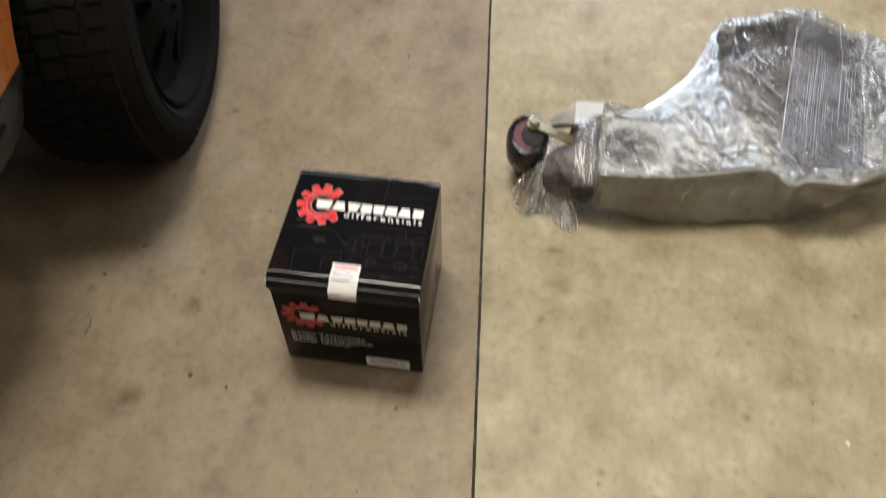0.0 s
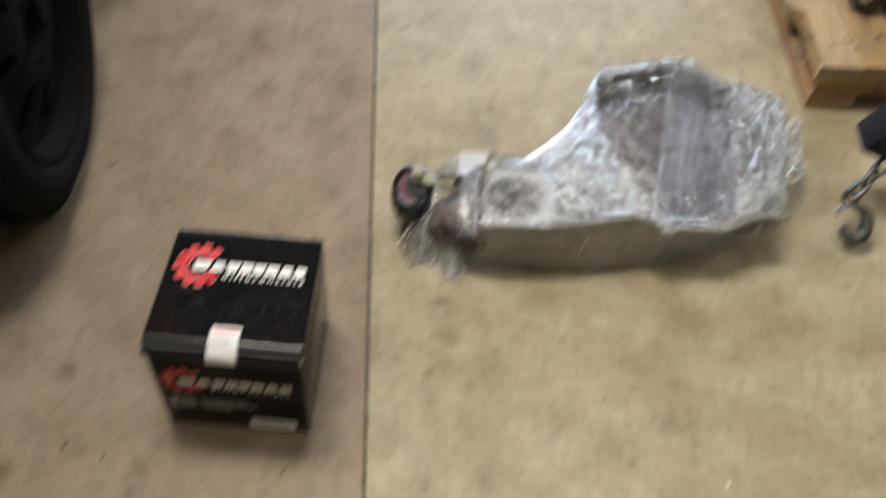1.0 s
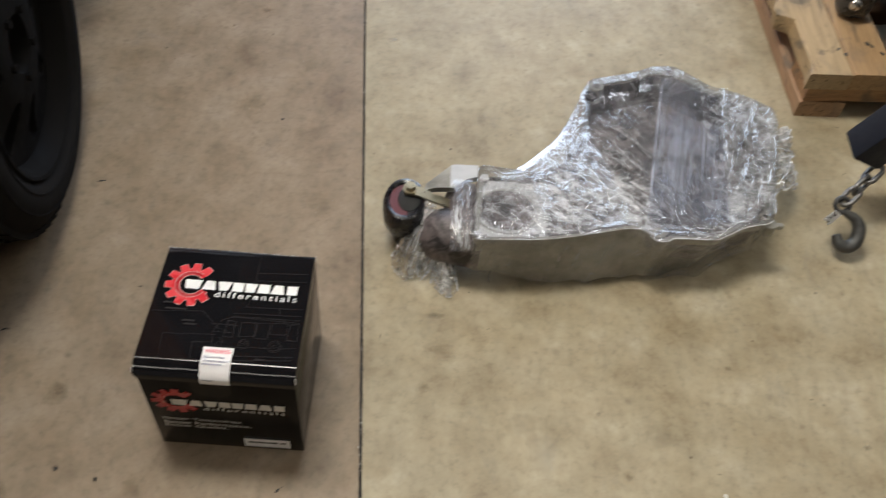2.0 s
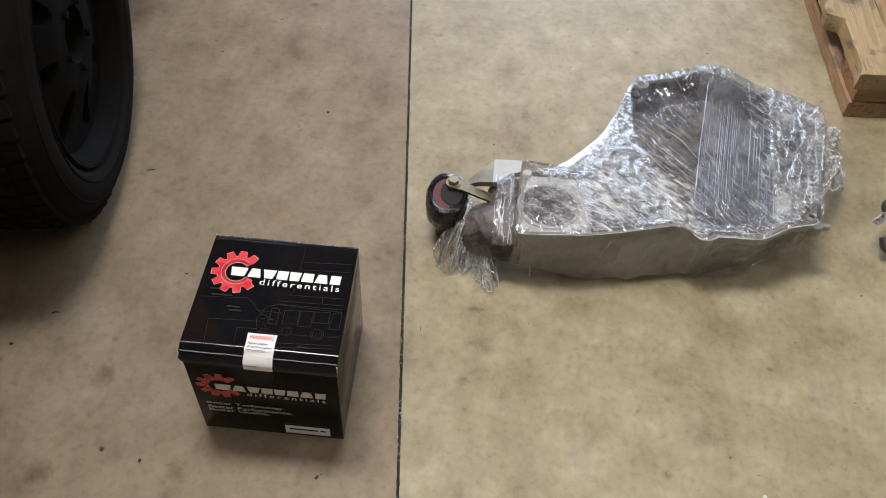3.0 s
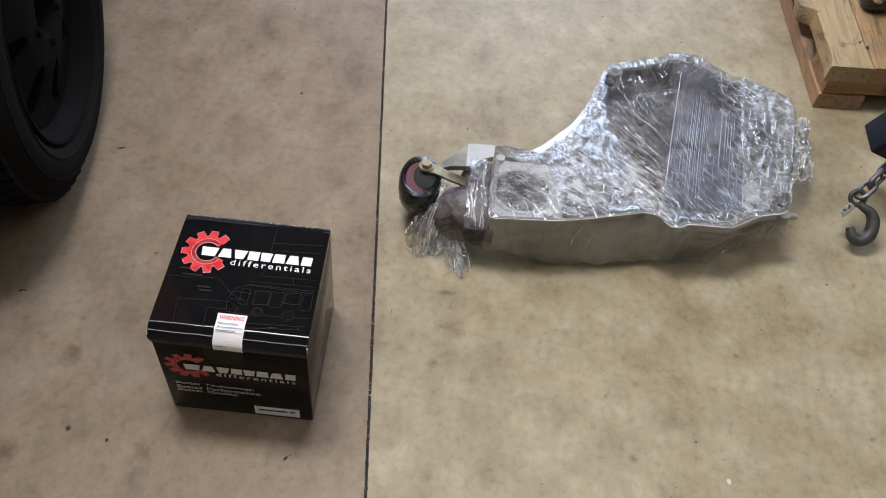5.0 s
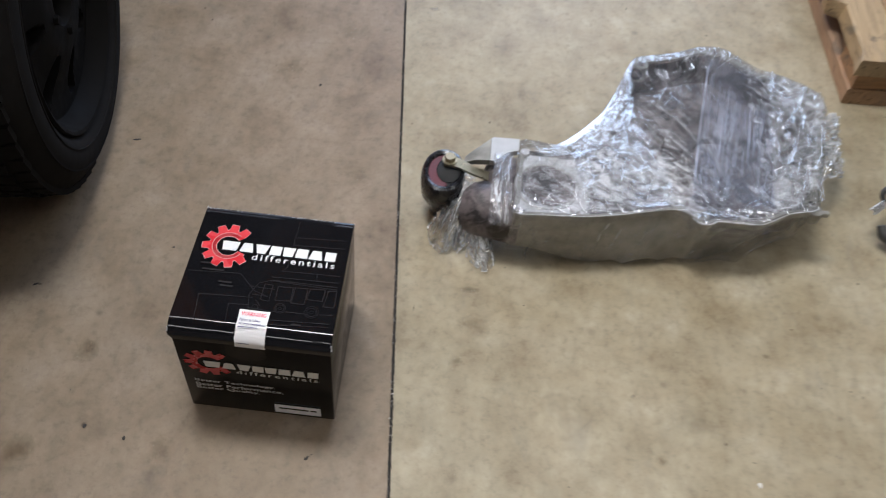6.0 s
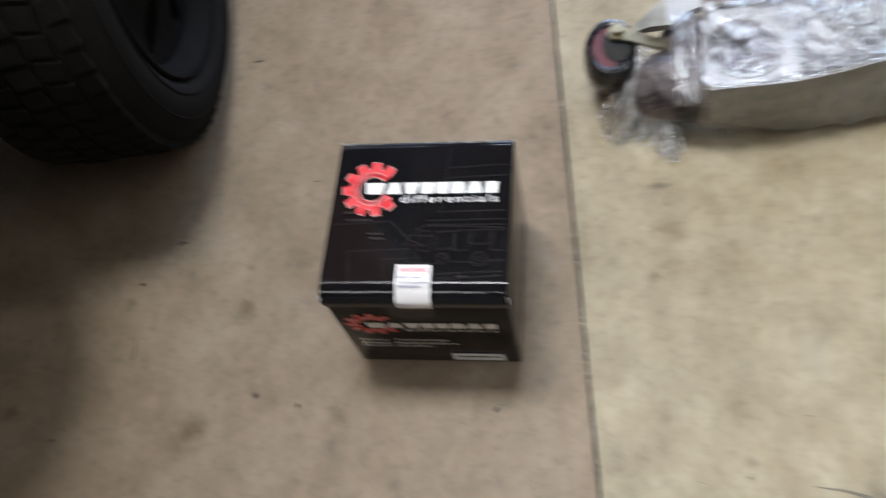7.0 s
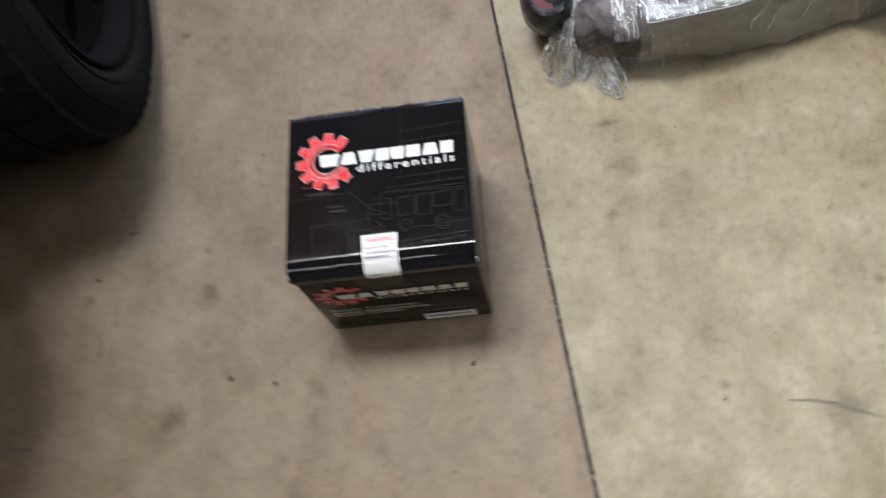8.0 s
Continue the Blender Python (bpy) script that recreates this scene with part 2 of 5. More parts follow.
# blue tint puts the doorway's reflected daylight into the band's colour
FILM_STRIP = film_material("stretch_film_band", 0.085, -14, 0.16, 0.0003, (80, 1.2), -2, 0.5, 0.03, tint=(0.60, 0.68, 0.96))
FILM_LOOSE = film_material("loose_film", 0.36, 14, 0.9, 0.0014, (85, 13), 48, 0.85, 0.2, 1.0)
FILM_END = film_material("wrinkled_end_film", 0.20, 30, 0.55, 0.0008, (200, 45), 40, 0.60, 0.2, 0.9, patchy=1.0)
FILM_TAUT = film_material("taut_film", 0.05, 40, 0.35, 0.0007, (95, 20), 50, 1.0, 0.2)


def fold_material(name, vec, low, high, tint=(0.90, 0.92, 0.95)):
    """Doubled-over film: glossy, with its glints painted white, fading in and out along its length."""
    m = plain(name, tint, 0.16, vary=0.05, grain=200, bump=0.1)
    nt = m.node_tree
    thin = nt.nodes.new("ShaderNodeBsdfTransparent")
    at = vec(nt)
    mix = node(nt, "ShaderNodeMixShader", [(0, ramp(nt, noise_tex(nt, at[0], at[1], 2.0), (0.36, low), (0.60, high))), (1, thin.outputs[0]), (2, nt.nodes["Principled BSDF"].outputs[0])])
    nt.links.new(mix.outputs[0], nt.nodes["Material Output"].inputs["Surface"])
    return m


FILM_FOLD_GLINT = fold_material("folded_film_glint", lambda nt: (coords(nt), 60.0), 0.15, 1.0)
# pleats tinted blue in place of reflected daylight
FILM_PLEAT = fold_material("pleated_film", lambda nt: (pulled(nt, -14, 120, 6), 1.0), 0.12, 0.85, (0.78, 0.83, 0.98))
FILM_EDGE_GLINT = fold_material("film_edge_glint", lambda nt: (coords(nt), 45.0), 0.55, 1.0)
FILM_STREAK_GLINT = fold_material("film_streak", lambda nt: (coords(nt), 40.0), 0.02, 0.30)
RUBBER = plain("black_rubber", (0.009, 0.009, 0.011), 0.26, vary=0.3, grain=70, bump=0.1)
RED_RUBBER = plain("red_urethane", (0.085, 0.011, 0.016), 0.45, vary=0.25, grain=60, bump=0.1)
ZINC = plain("yellow_zinc_steel", (0.27, 0.24, 0.165), 0.38, metal=0.9, vary=0.3, grain=120, bump=0.2)
STEEL = plain("bright_steel", (0.58, 0.57, 0.55), 0.30, metal=1.0, vary=0.2, grain=120, bump=0.2)
CHAIN = plain("grey_chain_steel", (0.17, 0.165, 0.16), 0.42, metal=0.9, vary=0.4, grain=150, bump=0.3)
HOOK = plain("dark_forged_steel", (0.060, 0.060, 0.058), 0.48, metal=0.5, vary=0.4, grain=110, bump=0.3)
TYRE = plain("tyre_rubber", (0.0125, 0.0114, 0.0108), 0.85, vary=0.35, grain=60, bump=0.25)
TYRE.node_tree.nodes["Principled BSDF"].inputs["Specular IOR Level"].default_value = 0.03
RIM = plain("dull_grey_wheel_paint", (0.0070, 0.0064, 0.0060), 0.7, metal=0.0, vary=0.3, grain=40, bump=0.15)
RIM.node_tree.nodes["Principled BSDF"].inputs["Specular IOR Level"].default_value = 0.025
ORANGE = plain("orange_car_paint", (0.44, 0.135, 0.034), 0.28, vary=0.07, grain=25, bump=0.03, coat=0.5)
TRIM = plain("black_trim_plastic", (0.020, 0.019, 0.019), 0.55, vary=0.3, grain=70, bump=0.3)
UNDER = plain("underbody_black", (0.012, 0.012, 0.012), 0.8, vary=0.4, grain=20)
HOIST = plain("blue_grey_hoist_paint", (0.013, 0.016, 0.026), 0.55, vary=0.28, grain=70, bump=0.2)
HOIST.node_tree.nodes["Principled BSDF"].inputs["Specular IOR Level"].default_value = 0.22
HOIST_DARK = plain("black_hoist_paint", (0.012, 0.012, 0.013), 0.5, vary=0.3, grain=60, bump=0.2)
HOIST_GREY = plain("grey_hoist_paint", (0.024, 0.025, 0.026), 0.28, vary=0.25, grain=50, bump=0.2)
HOIST_DARK.node_tree.nodes["Principled BSDF"].inputs["Specular IOR Level"].default_value = 0.12
PINE = wood_material("pale_pine", (0.40, 0.285, 0.155))
PINE_BROWN = wood_material("brown_pine", (0.37, 0.235, 0.115))
PINE_RED = wood_material("reddish_pine", (0.38, 0.235, 0.135))
PINE_CROSS = wood_material("cross_pine", (0.34, 0.190, 0.090), False)
# shade over the back cross boards, put into the wood's colour
PINE_SHADED = wood_material("shaded_cross_pine", (0.034, 0.019, 0.010), False)
PINE_SHADED.node_tree.nodes["Principled BSDF"].inputs["Specular IOR Level"].default_value = 0.03
GLASS = plain("dark_window_glass", (0.008, 0.009, 0.010), 0.06, vary=0.05, bump=0.0)
SPECK = plain("dark_grit", (0.030, 0.026, 0.022), 0.9, vary=0.4)
DUST = plain("grey_concrete_dust", (0.21, 0.19, 0.17), 0.9, vary=0.5, grain=300)
PALE = plain("pale_chip", (0.62, 0.60, 0.55), 0.8, vary=0.1)
STAIN = plain("dark_smudge", (0.185, 0.162, 0.124), 0.8, vary=0.4, grain=120)
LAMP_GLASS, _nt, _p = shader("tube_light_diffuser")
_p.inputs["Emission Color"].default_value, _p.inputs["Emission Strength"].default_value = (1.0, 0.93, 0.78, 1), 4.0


# ---- mesh helpers ----
def mesh_of(name, bm, material, smooth=40):
    me = bpy.data.meshes.new(name)
    bmesh.ops.recalc_face_normals(bm, faces=bm.faces)
    bm.to_mesh(me)
    bm.free()
    me.materials.append(material)
    if smooth:
        me.shade_smooth()
        me.set_sharp_from_angle(angle=radians(smooth))
    return me


def part(name, bm, material, parent=None, label="", smooth=40):
    ob = new(name, mesh_of(name, bm, material, smooth))
    if parent:
        ob.parent = parent
    return tagged(ob, label)


def thing(name, label, category, m=None, group="", kind=""):
    ob = new(name)
    ob.empty_display_size = 0.05
    if m:
        ob.matrix_world = m
    return tagged(ob, label, category, group, kind)


def add_box(bm, lo, hi, bevel=0.0, m=None, segments=2):
    c = [(a + b) / 2 for a, b in zip(lo, hi)]
    s = [b - a for a, b in zip(lo, hi)]
    made = bmesh.ops.create_cube(bm, size=1, matrix=Matrix.Translation(c) @ Matrix.Diagonal((*s, 1)))
    verts = made["verts"]
    if bevel:
        edges = list({e for v in verts for e in v.link_edges})
        made = bmesh.ops.bevel(bm, geom=edges, offset=bevel, segments=segments, affect="EDGES", profile=0.5)
        verts = list({v for f in made["faces"] for v in f.verts} | {v for v in verts if v.is_valid})
    if m:
        bmesh.ops.transform(bm, matrix=m, verts=verts)
    return bm


def box(lo, hi, bevel=0.0, m=None, segments=2):
    return add_box(bmesh.new(), lo, hi, bevel, m, segments)


def add_cyl(bm, r1, r2, h, m, n=28):
    bmesh.ops.create_cone(bm, cap_ends=True, segments=n, radius1=r1, radius2=r2, depth=h, matrix=m)
    return bm


def cyl(r1, r2, h, m, n=28):
    return add_cyl(bmesh.new(), r1, r2, h, m, n)


def rings(rows, closed_u=True, cap=(False, False)):
    """Quads between rows of points; each row is a loop when closed_u."""
    bm = bmesh.new()
    vs = [[bm.verts.new(p) for p in row] for row in rows]
    n = len(rows[0])
    for a, b in zip(vs, vs[1:]):
        for i in range(n if closed_u else n - 1):
            j = (i + 1) % n
            bm.faces.new((a[i], a[j], b[j], b[i]))
    if cap[0]:
        bm.faces.new(vs[0][::-1])
    if cap[1]:
        bm.faces.new(vs[-1])
    return bm


def lathe(profile, m=Matrix(), n=64, closed=False):
    """A profile of (radius, height) turned round z."""
    rows = [[m @ Vector((r * math.cos(2 * math.pi * i / n), r * math.sin(2 * math.pi * i / n), h)) for i in range(n)] for r, h in profile]
    if closed:
        rows.append(rows[0])
    bm = rings(rows)
    if closed:
        bmesh.ops.remove_doubles(bm, verts=bm.verts, dist=1e-6)
    return bm


def sweep(path, radius, n=10, closed=False, flat=1.0):
    """A round bar along a path of points; radius may be a list."""
    pts = [Vector(p) for p in path]
    rad = radius if isinstance(radius, (list, tuple)) else [radius] * len(pts)
    up, rows = Vector((0.13, 0.21, 0.97)), []
    for i, p in enumerate(pts):
        a = pts[i - 1] if i or closed else p
        b = pts[(i + 1) % len(pts)] if i < len(pts) - 1 or closed else p
        d = (b - a).normalized()
        s = d.cross(up).normalized()
        u = s.cross(d).normalized()
        up = u
        rows.append([p + (s * math.cos(2 * math.pi * k / n) + u * math.sin(2 * math.pi * k / n) * flat) * rad[i] for k in range(n)])
    if closed:
        rows.append(rows[0])
    bm = rings(rows, cap=(not closed, not closed))
    if closed:
        bmesh.ops.remove_doubles(bm, verts=bm.verts, dist=1e-6)
    return bm


def prism(points, z0, z1, m=Matrix()):
    bm = bmesh.new()
    lo = [bm.verts.new(m @ Vector((x, y, z0))) for x, y in points]
    hi = [bm.verts.new(m @ Vector((x, y, z1))) for x, y in points]
    bm.faces.new(lo[::-1]), bm.faces.new(hi)
    for i in range(len(points)):
        j = (i + 1) % len(points)
        bm.faces.new((lo[i], lo[j], hi[j], hi[i]))
    return bm


def add_strip(bm, a, b, width, z, m):
    a, b = Vector(a), Vector(b)
    d = (b - a).normalized() * width / 2
    n = Vector((-d.y, d.x))
    bm.faces.new([bm.verts.new(m @ Vector((*p, z))) for p in (a - d - n, b + d - n, b + d + n, a - d + n)])


def lettering(name, text, height, width, m, material, parent, bold=0.0, label="", spread=1.0):
    """Words in the built-in font as a thin mesh, fitted to a width, its lower left corner at m."""
    cu = bpy.data.curves.new(name, "FONT")
    cu.body, cu.size, cu.offset, cu.extrude, cu.resolution_u, cu.space_character = text, 1.0, bold, 0.0, 3, spread
    tmp = bpy.data.objects.new(name, cu)
    me = bpy.data.meshes.new_from_object(tmp)
    bpy.data.objects.remove(tmp)
    co = np.array([v.co[:] for v in me.vertices])
    lo, hi = co.min(0), co.max(0)
    me.transform(m @ Matrix.Diagonal((width / (hi[0] - lo[0]), height / (hi[1] - lo[1]), 1, 1)) @ Matrix.Translation((-lo[0], -lo[1], 0)))
    me.materials.clear()
    me.materials.append(material)
    ob = new(name, me)
    ob.parent = parent
    return tagged(ob, label)


def ease(v):
    v = min(1, max(0, v))
    return v * v * (3 - 2 * v)


# ---- floor, walls, ceiling ----
def joint_x(y):
    return 0.2863 - 0.0918 * y


ROOM = (-3.6, 3.4, -3.2, 3.9, 3.12)  # west, east, south, north, height


def floor_slab(side):
    rng = random.Random(11 + side)
    near = [-0.9 + i * 0.004 for i in range(600)]
    edge = [(joint_x(ROOM[2]) + side * 0.0026, ROOM[2])]
    for y in near:
        chip = max(0, rng.gauss(-0.2, 1)) * 0.0007 + 0.0009 * max(0, noise.noise(Vector((y * 60, side * 9, 0))))
        edge.append((joint_x(y) + side * (0.0021 + chip), y))
    edge.append((joint_x(ROOM[3]) + side * 0.0026, ROOM[3]))
    far = ROOM[1] + 0.15 if side > 0 else ROOM[0] - 0.15
    poly = edge + [(far, ROOM[3]), (far, ROOM[2])]
    if side < 0:
        poly = poly[::-1]
    return prism(poly, -0.12, 0.0)


floor = part("floor", floor_slab(-1), CONCRETE_WEST, label="tan mottled trowelled concrete garage floor", smooth=0)
tagged(floor, category="floor", kind="structure")
part("slab", floor_slab(1), CONCRETE, floor, smooth=0)
part("joint_filler", prism([(joint_x(-3.2) - 0.006, -3.2), (joint_x(-3.2) + 0.006, -3.2), (joint_x(3.9) + 0.006, 3.9), (joint_x(3.9) - 0.006, 3.9)], -0.05, -0.0045), GROOVE, floor, "black dirt in the saw-cut joint")

W_, E_, S_, N_, TOP_ = ROOM
for nm, lo, hi in (("wall_west", (W_ - 0.15, S_, 0), (W_, N_, TOP_)), ("wall_east", (E_, S_, 0), (E_ + 0.15, N_, TOP_)), ("wall_south", (W_ - 0.15, S_ - 0.15, 0), (E_ + 0.15, S_, TOP_))):
    tagged(part(nm, box(lo, hi), WALL), "plain grey-brown garage wall", "wall", kind="structure")
bm = box((W_ - 0.15, N_, 0), (-0.30, N_ + 0.15, TOP_))
add_box(bm, (1.70, N_, 0), (E_ + 0.15, N_ + 0.15, TOP_))
add_box(bm, (-0.30, N_, 2.02), (1.70, N_ + 0.15, TOP_))
tagged(part("wall_north", bm, WALL), "grey-brown garage wall with an open doorway", "wall", kind="structure")
tagged(part("ceiling", box((W_ - 0.15, S_ - 0.15, TOP_ + 0.003), (E_ + 0.15, N_ + 0.15, TOP_ + 0.12)), CEILING), "bare dark wooden garage ceiling", "ceiling", kind="structure")
tagged(part("ground", box((-30, N_ + 0.15, -0.2), (30, 40, -0.02)), CONCRETE), "concrete drive outside the doorway", "ground", kind="structure")


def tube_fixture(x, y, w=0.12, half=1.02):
    t = thing("ceiling_light", "unseen white metal tube light with a frosted diffuser", "ceiling light", pose(x, y, TOP_), "ceiling lights")
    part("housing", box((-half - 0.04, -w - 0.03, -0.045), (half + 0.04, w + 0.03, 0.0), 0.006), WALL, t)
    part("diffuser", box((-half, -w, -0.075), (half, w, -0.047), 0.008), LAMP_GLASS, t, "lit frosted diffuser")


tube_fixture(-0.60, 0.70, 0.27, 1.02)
# added housing for the east fill lamp; no such fixture is known
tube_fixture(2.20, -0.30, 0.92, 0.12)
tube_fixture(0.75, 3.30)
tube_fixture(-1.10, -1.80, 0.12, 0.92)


# ---- black carton ----
def gear_outline(n_teeth=11, r0=0.0262, r1=0.0352, gap=38):
    """Outer loop of a toothed C, open to the right, as angles and radii."""
    pts, step = [], 2 * math.pi / n_teeth
    for k in range(n_teeth):
        mid = k * step + step / 2 + 0.06
        for da, r in ((-0.41, r0), (-0.25, r1), (0.25, r1), (0.41, r0)):
            a = mid + da * step
            if gap < math.degrees(a) < 360 - gap * 0.62:
                pts.append((a, r))
    return pts


def gear_bm(m, grow=0.0, inner=0.0162, z=0.0):
    out = [(r + grow, a) for a, r in gear_outline()]
    a0, a1 = out[0][1], out[-1][1]
    loop = [(r * math.cos(a), r * math.sin(a)) for r, a in out]
    loop += [((inner - grow) * math.cos(a1 + (a0 - a1) * i / 30), (inner - grow) * math.sin(a1 + (a0 - a1) * i / 30)) for i in range(31)]
    bm = bmesh.new()
    bm.faces.new([bm.verts.new(m @ Vector((x, y, z))) for x, y in loop])
    return bm


def arc_band(m, r0, r1, a0, a1, z):
    n = 40
    rows = [[m @ Vector((r * math.cos(a0 + (a1 - a0) * i / n), r * math.sin(a0 + (a1 - a0) * i / n), z)) for i in range(n + 1)] for r in (r0, r1)]
    return rings(rows, closed_u=False)


def logo_blocks(m, x0, x1, y0, y1, z, material, parent):
    """The brand word as eight plain blocks, some wider above and some wider below."""
    blocks = ((1.40, 0.14, 0.0), (1.12, 0.0, 0.22), (1.12, 0.22, 0.0), (0.92, 0.0, 0.0), (0.98, 0.10, 0.0), (1.0, 0.0, 0.05), (1.12, 0.0, 0.22), (0.98, 0.06, 0.06))
    gap = 0.10
    unit, x = (x1 - x0) / (sum(b[0] for b in blocks) + gap * 7), x0
    s = (y1 - y0) * 0.06
    for w, low, high in blocks:
        low, high = low * unit, high * unit
        bm = bmesh.new()
        bm.faces.new([bm.verts.new(m @ Vector((*p, z))) for p in ((x + low, y0), (x + w * unit - low, y0), (x + w * unit + s - high, y1), (x + s + high, y1))])
        part("brand_block", bm, material, parent, smooth=0)
        x += (w + gap) * unit


def carton():
    w, d, h = 0.200, 0.200, 0.212
    t = thing("carton", "glossy black printed cardboard carton, taped shut, on the floor", "box")
    body = box((-0.002, 0, 0), (w + 0.004, d + 0.002, 0.2005), 0.0016)
    part("body", body, CARTON, t)
    # the lid, rolled over at the front
    prof = [(-0.0018, 0.1905)]
    for i in range(25):
        a = i * math.pi / 48
        prof.append((-0.0018 + 0.0210 * (1 - math.cos(a) ** 1.35), h - 0.0135 + 0.0135 * math.sin(a) ** 1.35))
    prof += [(0.0215, h + 0.00001), (0.06, h + 0.0002), (0.13, h + 0.0002), (0.1860, h + 0.0002), (0.1915, h + 0.00015), (0.1930, h - 0.0001)] + [(0.1940 + 0.0080 * math.sin(a), h - 0.0082 + 0.0080 * math.cos(a)) for a in [radians(15 * i) for i in range(1, 7)]] + [(0.2020, 0.1995), (0.10, 0.1995)]
    prof.append((0.004, 0.1990))
    rows = [[(x, y, z - 0.0008 * abs(x / w - 0.5)) for y, z in prof] for x in [-0.0008, 0.0] + [0.0051 * i for i in range(1, 40)] + [w + 0.0042, w + 0.0050]]
    rows[0] = [(x, y + (0.001 if y < 0.1 else -0.001), z - (0.0012 if z > 0.205 else 0)) for x, y, z in rows[0]]
    rows[-1] = [(x, y + (0.001 if y < 0.1 else -0.001), z - (0.0012 if z > 0.205 else 0)) for x, y, z in rows[-1]]
    # the lid flares out a little towards its front corner
    rows = [[(x - 0.0062 * (1 - y / 0.2) * ease(1 - x / 0.05) * ease((z - 0.188) / 0.016), y, z) for x, y, z in row] for row in rows]
    # the folded board is a little crumpled along its roll
    rows = [[(x, y + 0.0004 * ease((0.020 - y) / 0.006) * ease((y + 0.001) / 0.003) * noise.noise(Vector((x * 60, y * 40, 2.0))), z) for x, y, z in row] for row in rows]
    part("lid", rings(rows, cap=(True, True)), LID, t, smooth=50)
    # thumb tab on the front
    tab = [(0.066, 0.197), (0.066, 0.170)] + [(0.0925 + 0.0265 * math.cos(a), 0.168 + 0.016 * math.sin(a)) for a in [math.pi + i * math.pi / 14 for i in range(15)]] + [(0.119, 0.197)]
    front = Matrix(((1, 0, 0, 0), (0, 0, -1, 0), (0, 1, 0, 0), (0, 0, 0, 1)))  # x right, y up, z out of the front
    part("thumb_tab", prism(tab, 0.0002, 0.0011, front), CARTON, t)
    # scuffed corners, and white slivers painting the highlight along the back edge
    rng = random.Random(4)
    bm = bmesh.new()
    for k in range(70):
        x, a = rng.choice((rng.uniform(0.0, w), rng.uniform(0.09, w), rng.uniform(0.0, 0.02))), radians(rng.choice((25, 38, 50, 62)))
        y, z = 0.1940 + 0.0080 * math.sin(a), h - 0.0082 + 0.0080 * math.cos(a) - 0.0008 * abs(x / w - 0.5)
        add_box(bm, (0, -rng.uniform(0.0002, 0.0006), -0.0003), (rng.uniform(0.0006, 0.0045), 0.0003, 0.00018), 0, Matrix.Translation((min(x, w - 0.004), y, z)) @ Matrix.Rotation(-a, 4, "X"))
    for x, y in ((-0.0060, 0.0025), (w + 0.0043, 0.0008), (-0.0005, 0.1990), (w + 0.0043, 0.1992)):
        for k in range(8):
            z = h - 0.014 + rng.uniform(0, 0.010)
            add_box(bm, (x + rng.uniform(-0.0005, 0.0004), y + rng.uniform(-0.0015, 0.001), z), (x + 0.0011, y + 0.0016, z + rng.uniform(0.001, 0.003)))
    tagged(part("scuffed_edge", bm, SCUFF_AND_GLINT, t, "white worn lid corners and painted glints along the back edge", smooth=0), kind="stuff")

    # print on the lid
    top = Matrix.Translation((0, 0, h + 0.0009))
    g = top @ Matrix.Translation((0.0435, 0.1358, 0))
    lid_logo = part("lid_logo", gear_bm(g, 0.0, z=0.0004), RED_INK, t, "red toothed ring emblem", smooth=0)
    part("emblem_outline", gear_bm(g, 0.0009, z=0.0001), PINK_INK, lid_logo, smooth=0)
    part("emblem_band", arc_band(g, 0.0168, 0.0212, radians(52), radians(326), 0.0007), RED_DARK, lid_logo, smooth=0)
    part("emblem_line", arc_band(g, 0.0212, 0.0219, radians(50), radians(328), 0.0009), PINK_INK, lid_logo, smooth=0)
    logo_blocks(top, 0.0345, 0.1895, 0.1285, 0.1432, 0.0010, WHITE_INK, lid_logo)
    lettering("sub_line", "differentials", 0.0098, 0.1110, top @ Matrix.Translation((0.0785, 0.1170, 0.0010)), WHITE_INK, lid_logo, 0.008, spread=1.35)
    bm = bmesh.new()
    # the van in the drawing: rack, roof, windows, sills, and the panels round it
    for line in (((0.131, 0.189), (0.128, 0.112)),
                 ((0.131, 0.162), (0.199, 0.166)),
                 ((0.131, 0.149), (0.199, 0.152)),
                 ((0.123, 0.105), (0.199, 0.107)),
                 ((0.110, 0.094), (0.199, 0.096)),
                 ((0.110, 0.089), (0.199, 0.089)),
                 ((0.123, 0.105), (0.128, 0.112)),
                 ((0.169, 0.107), (0.170, 0.095)),
                 ((0.090, 0.043), (0.087, 0.063), (0.096, 0.082), (0.110, 0.088), (0.199, 0.085)),
                 ((0.091, 0.064), (0.111, 0.063)),
                 ((0.104, 0.082), (0.115, 0.081), (0.114, 0.056), (0.103, 0.057), (0.104, 0.082)),
                 ((0.122, 0.080), (0.142, 0.081), (0.142, 0.060), (0.122, 0.058), (0.122, 0.080)),
                 ((0.144, 0.081), (0.161, 0.082), (0.160, 0.057), (0.143, 0.057), (0.144, 0.081)),
                 ((0.164, 0.082), (0.184, 0.083), (0.183, 0.065), (0.162, 0.065), (0.164, 0.082)),
                 ((0.188, 0.082), (0.199, 0.083), (0.199, 0.057), (0.185, 0.057), (0.188, 0.082)),
                 ((0.090, 0.043), (0.124, 0.041))):
        for a, b in zip(line, line[1:]):
            add_strip(bm, a, b, 0.0006, 0.0002, top)
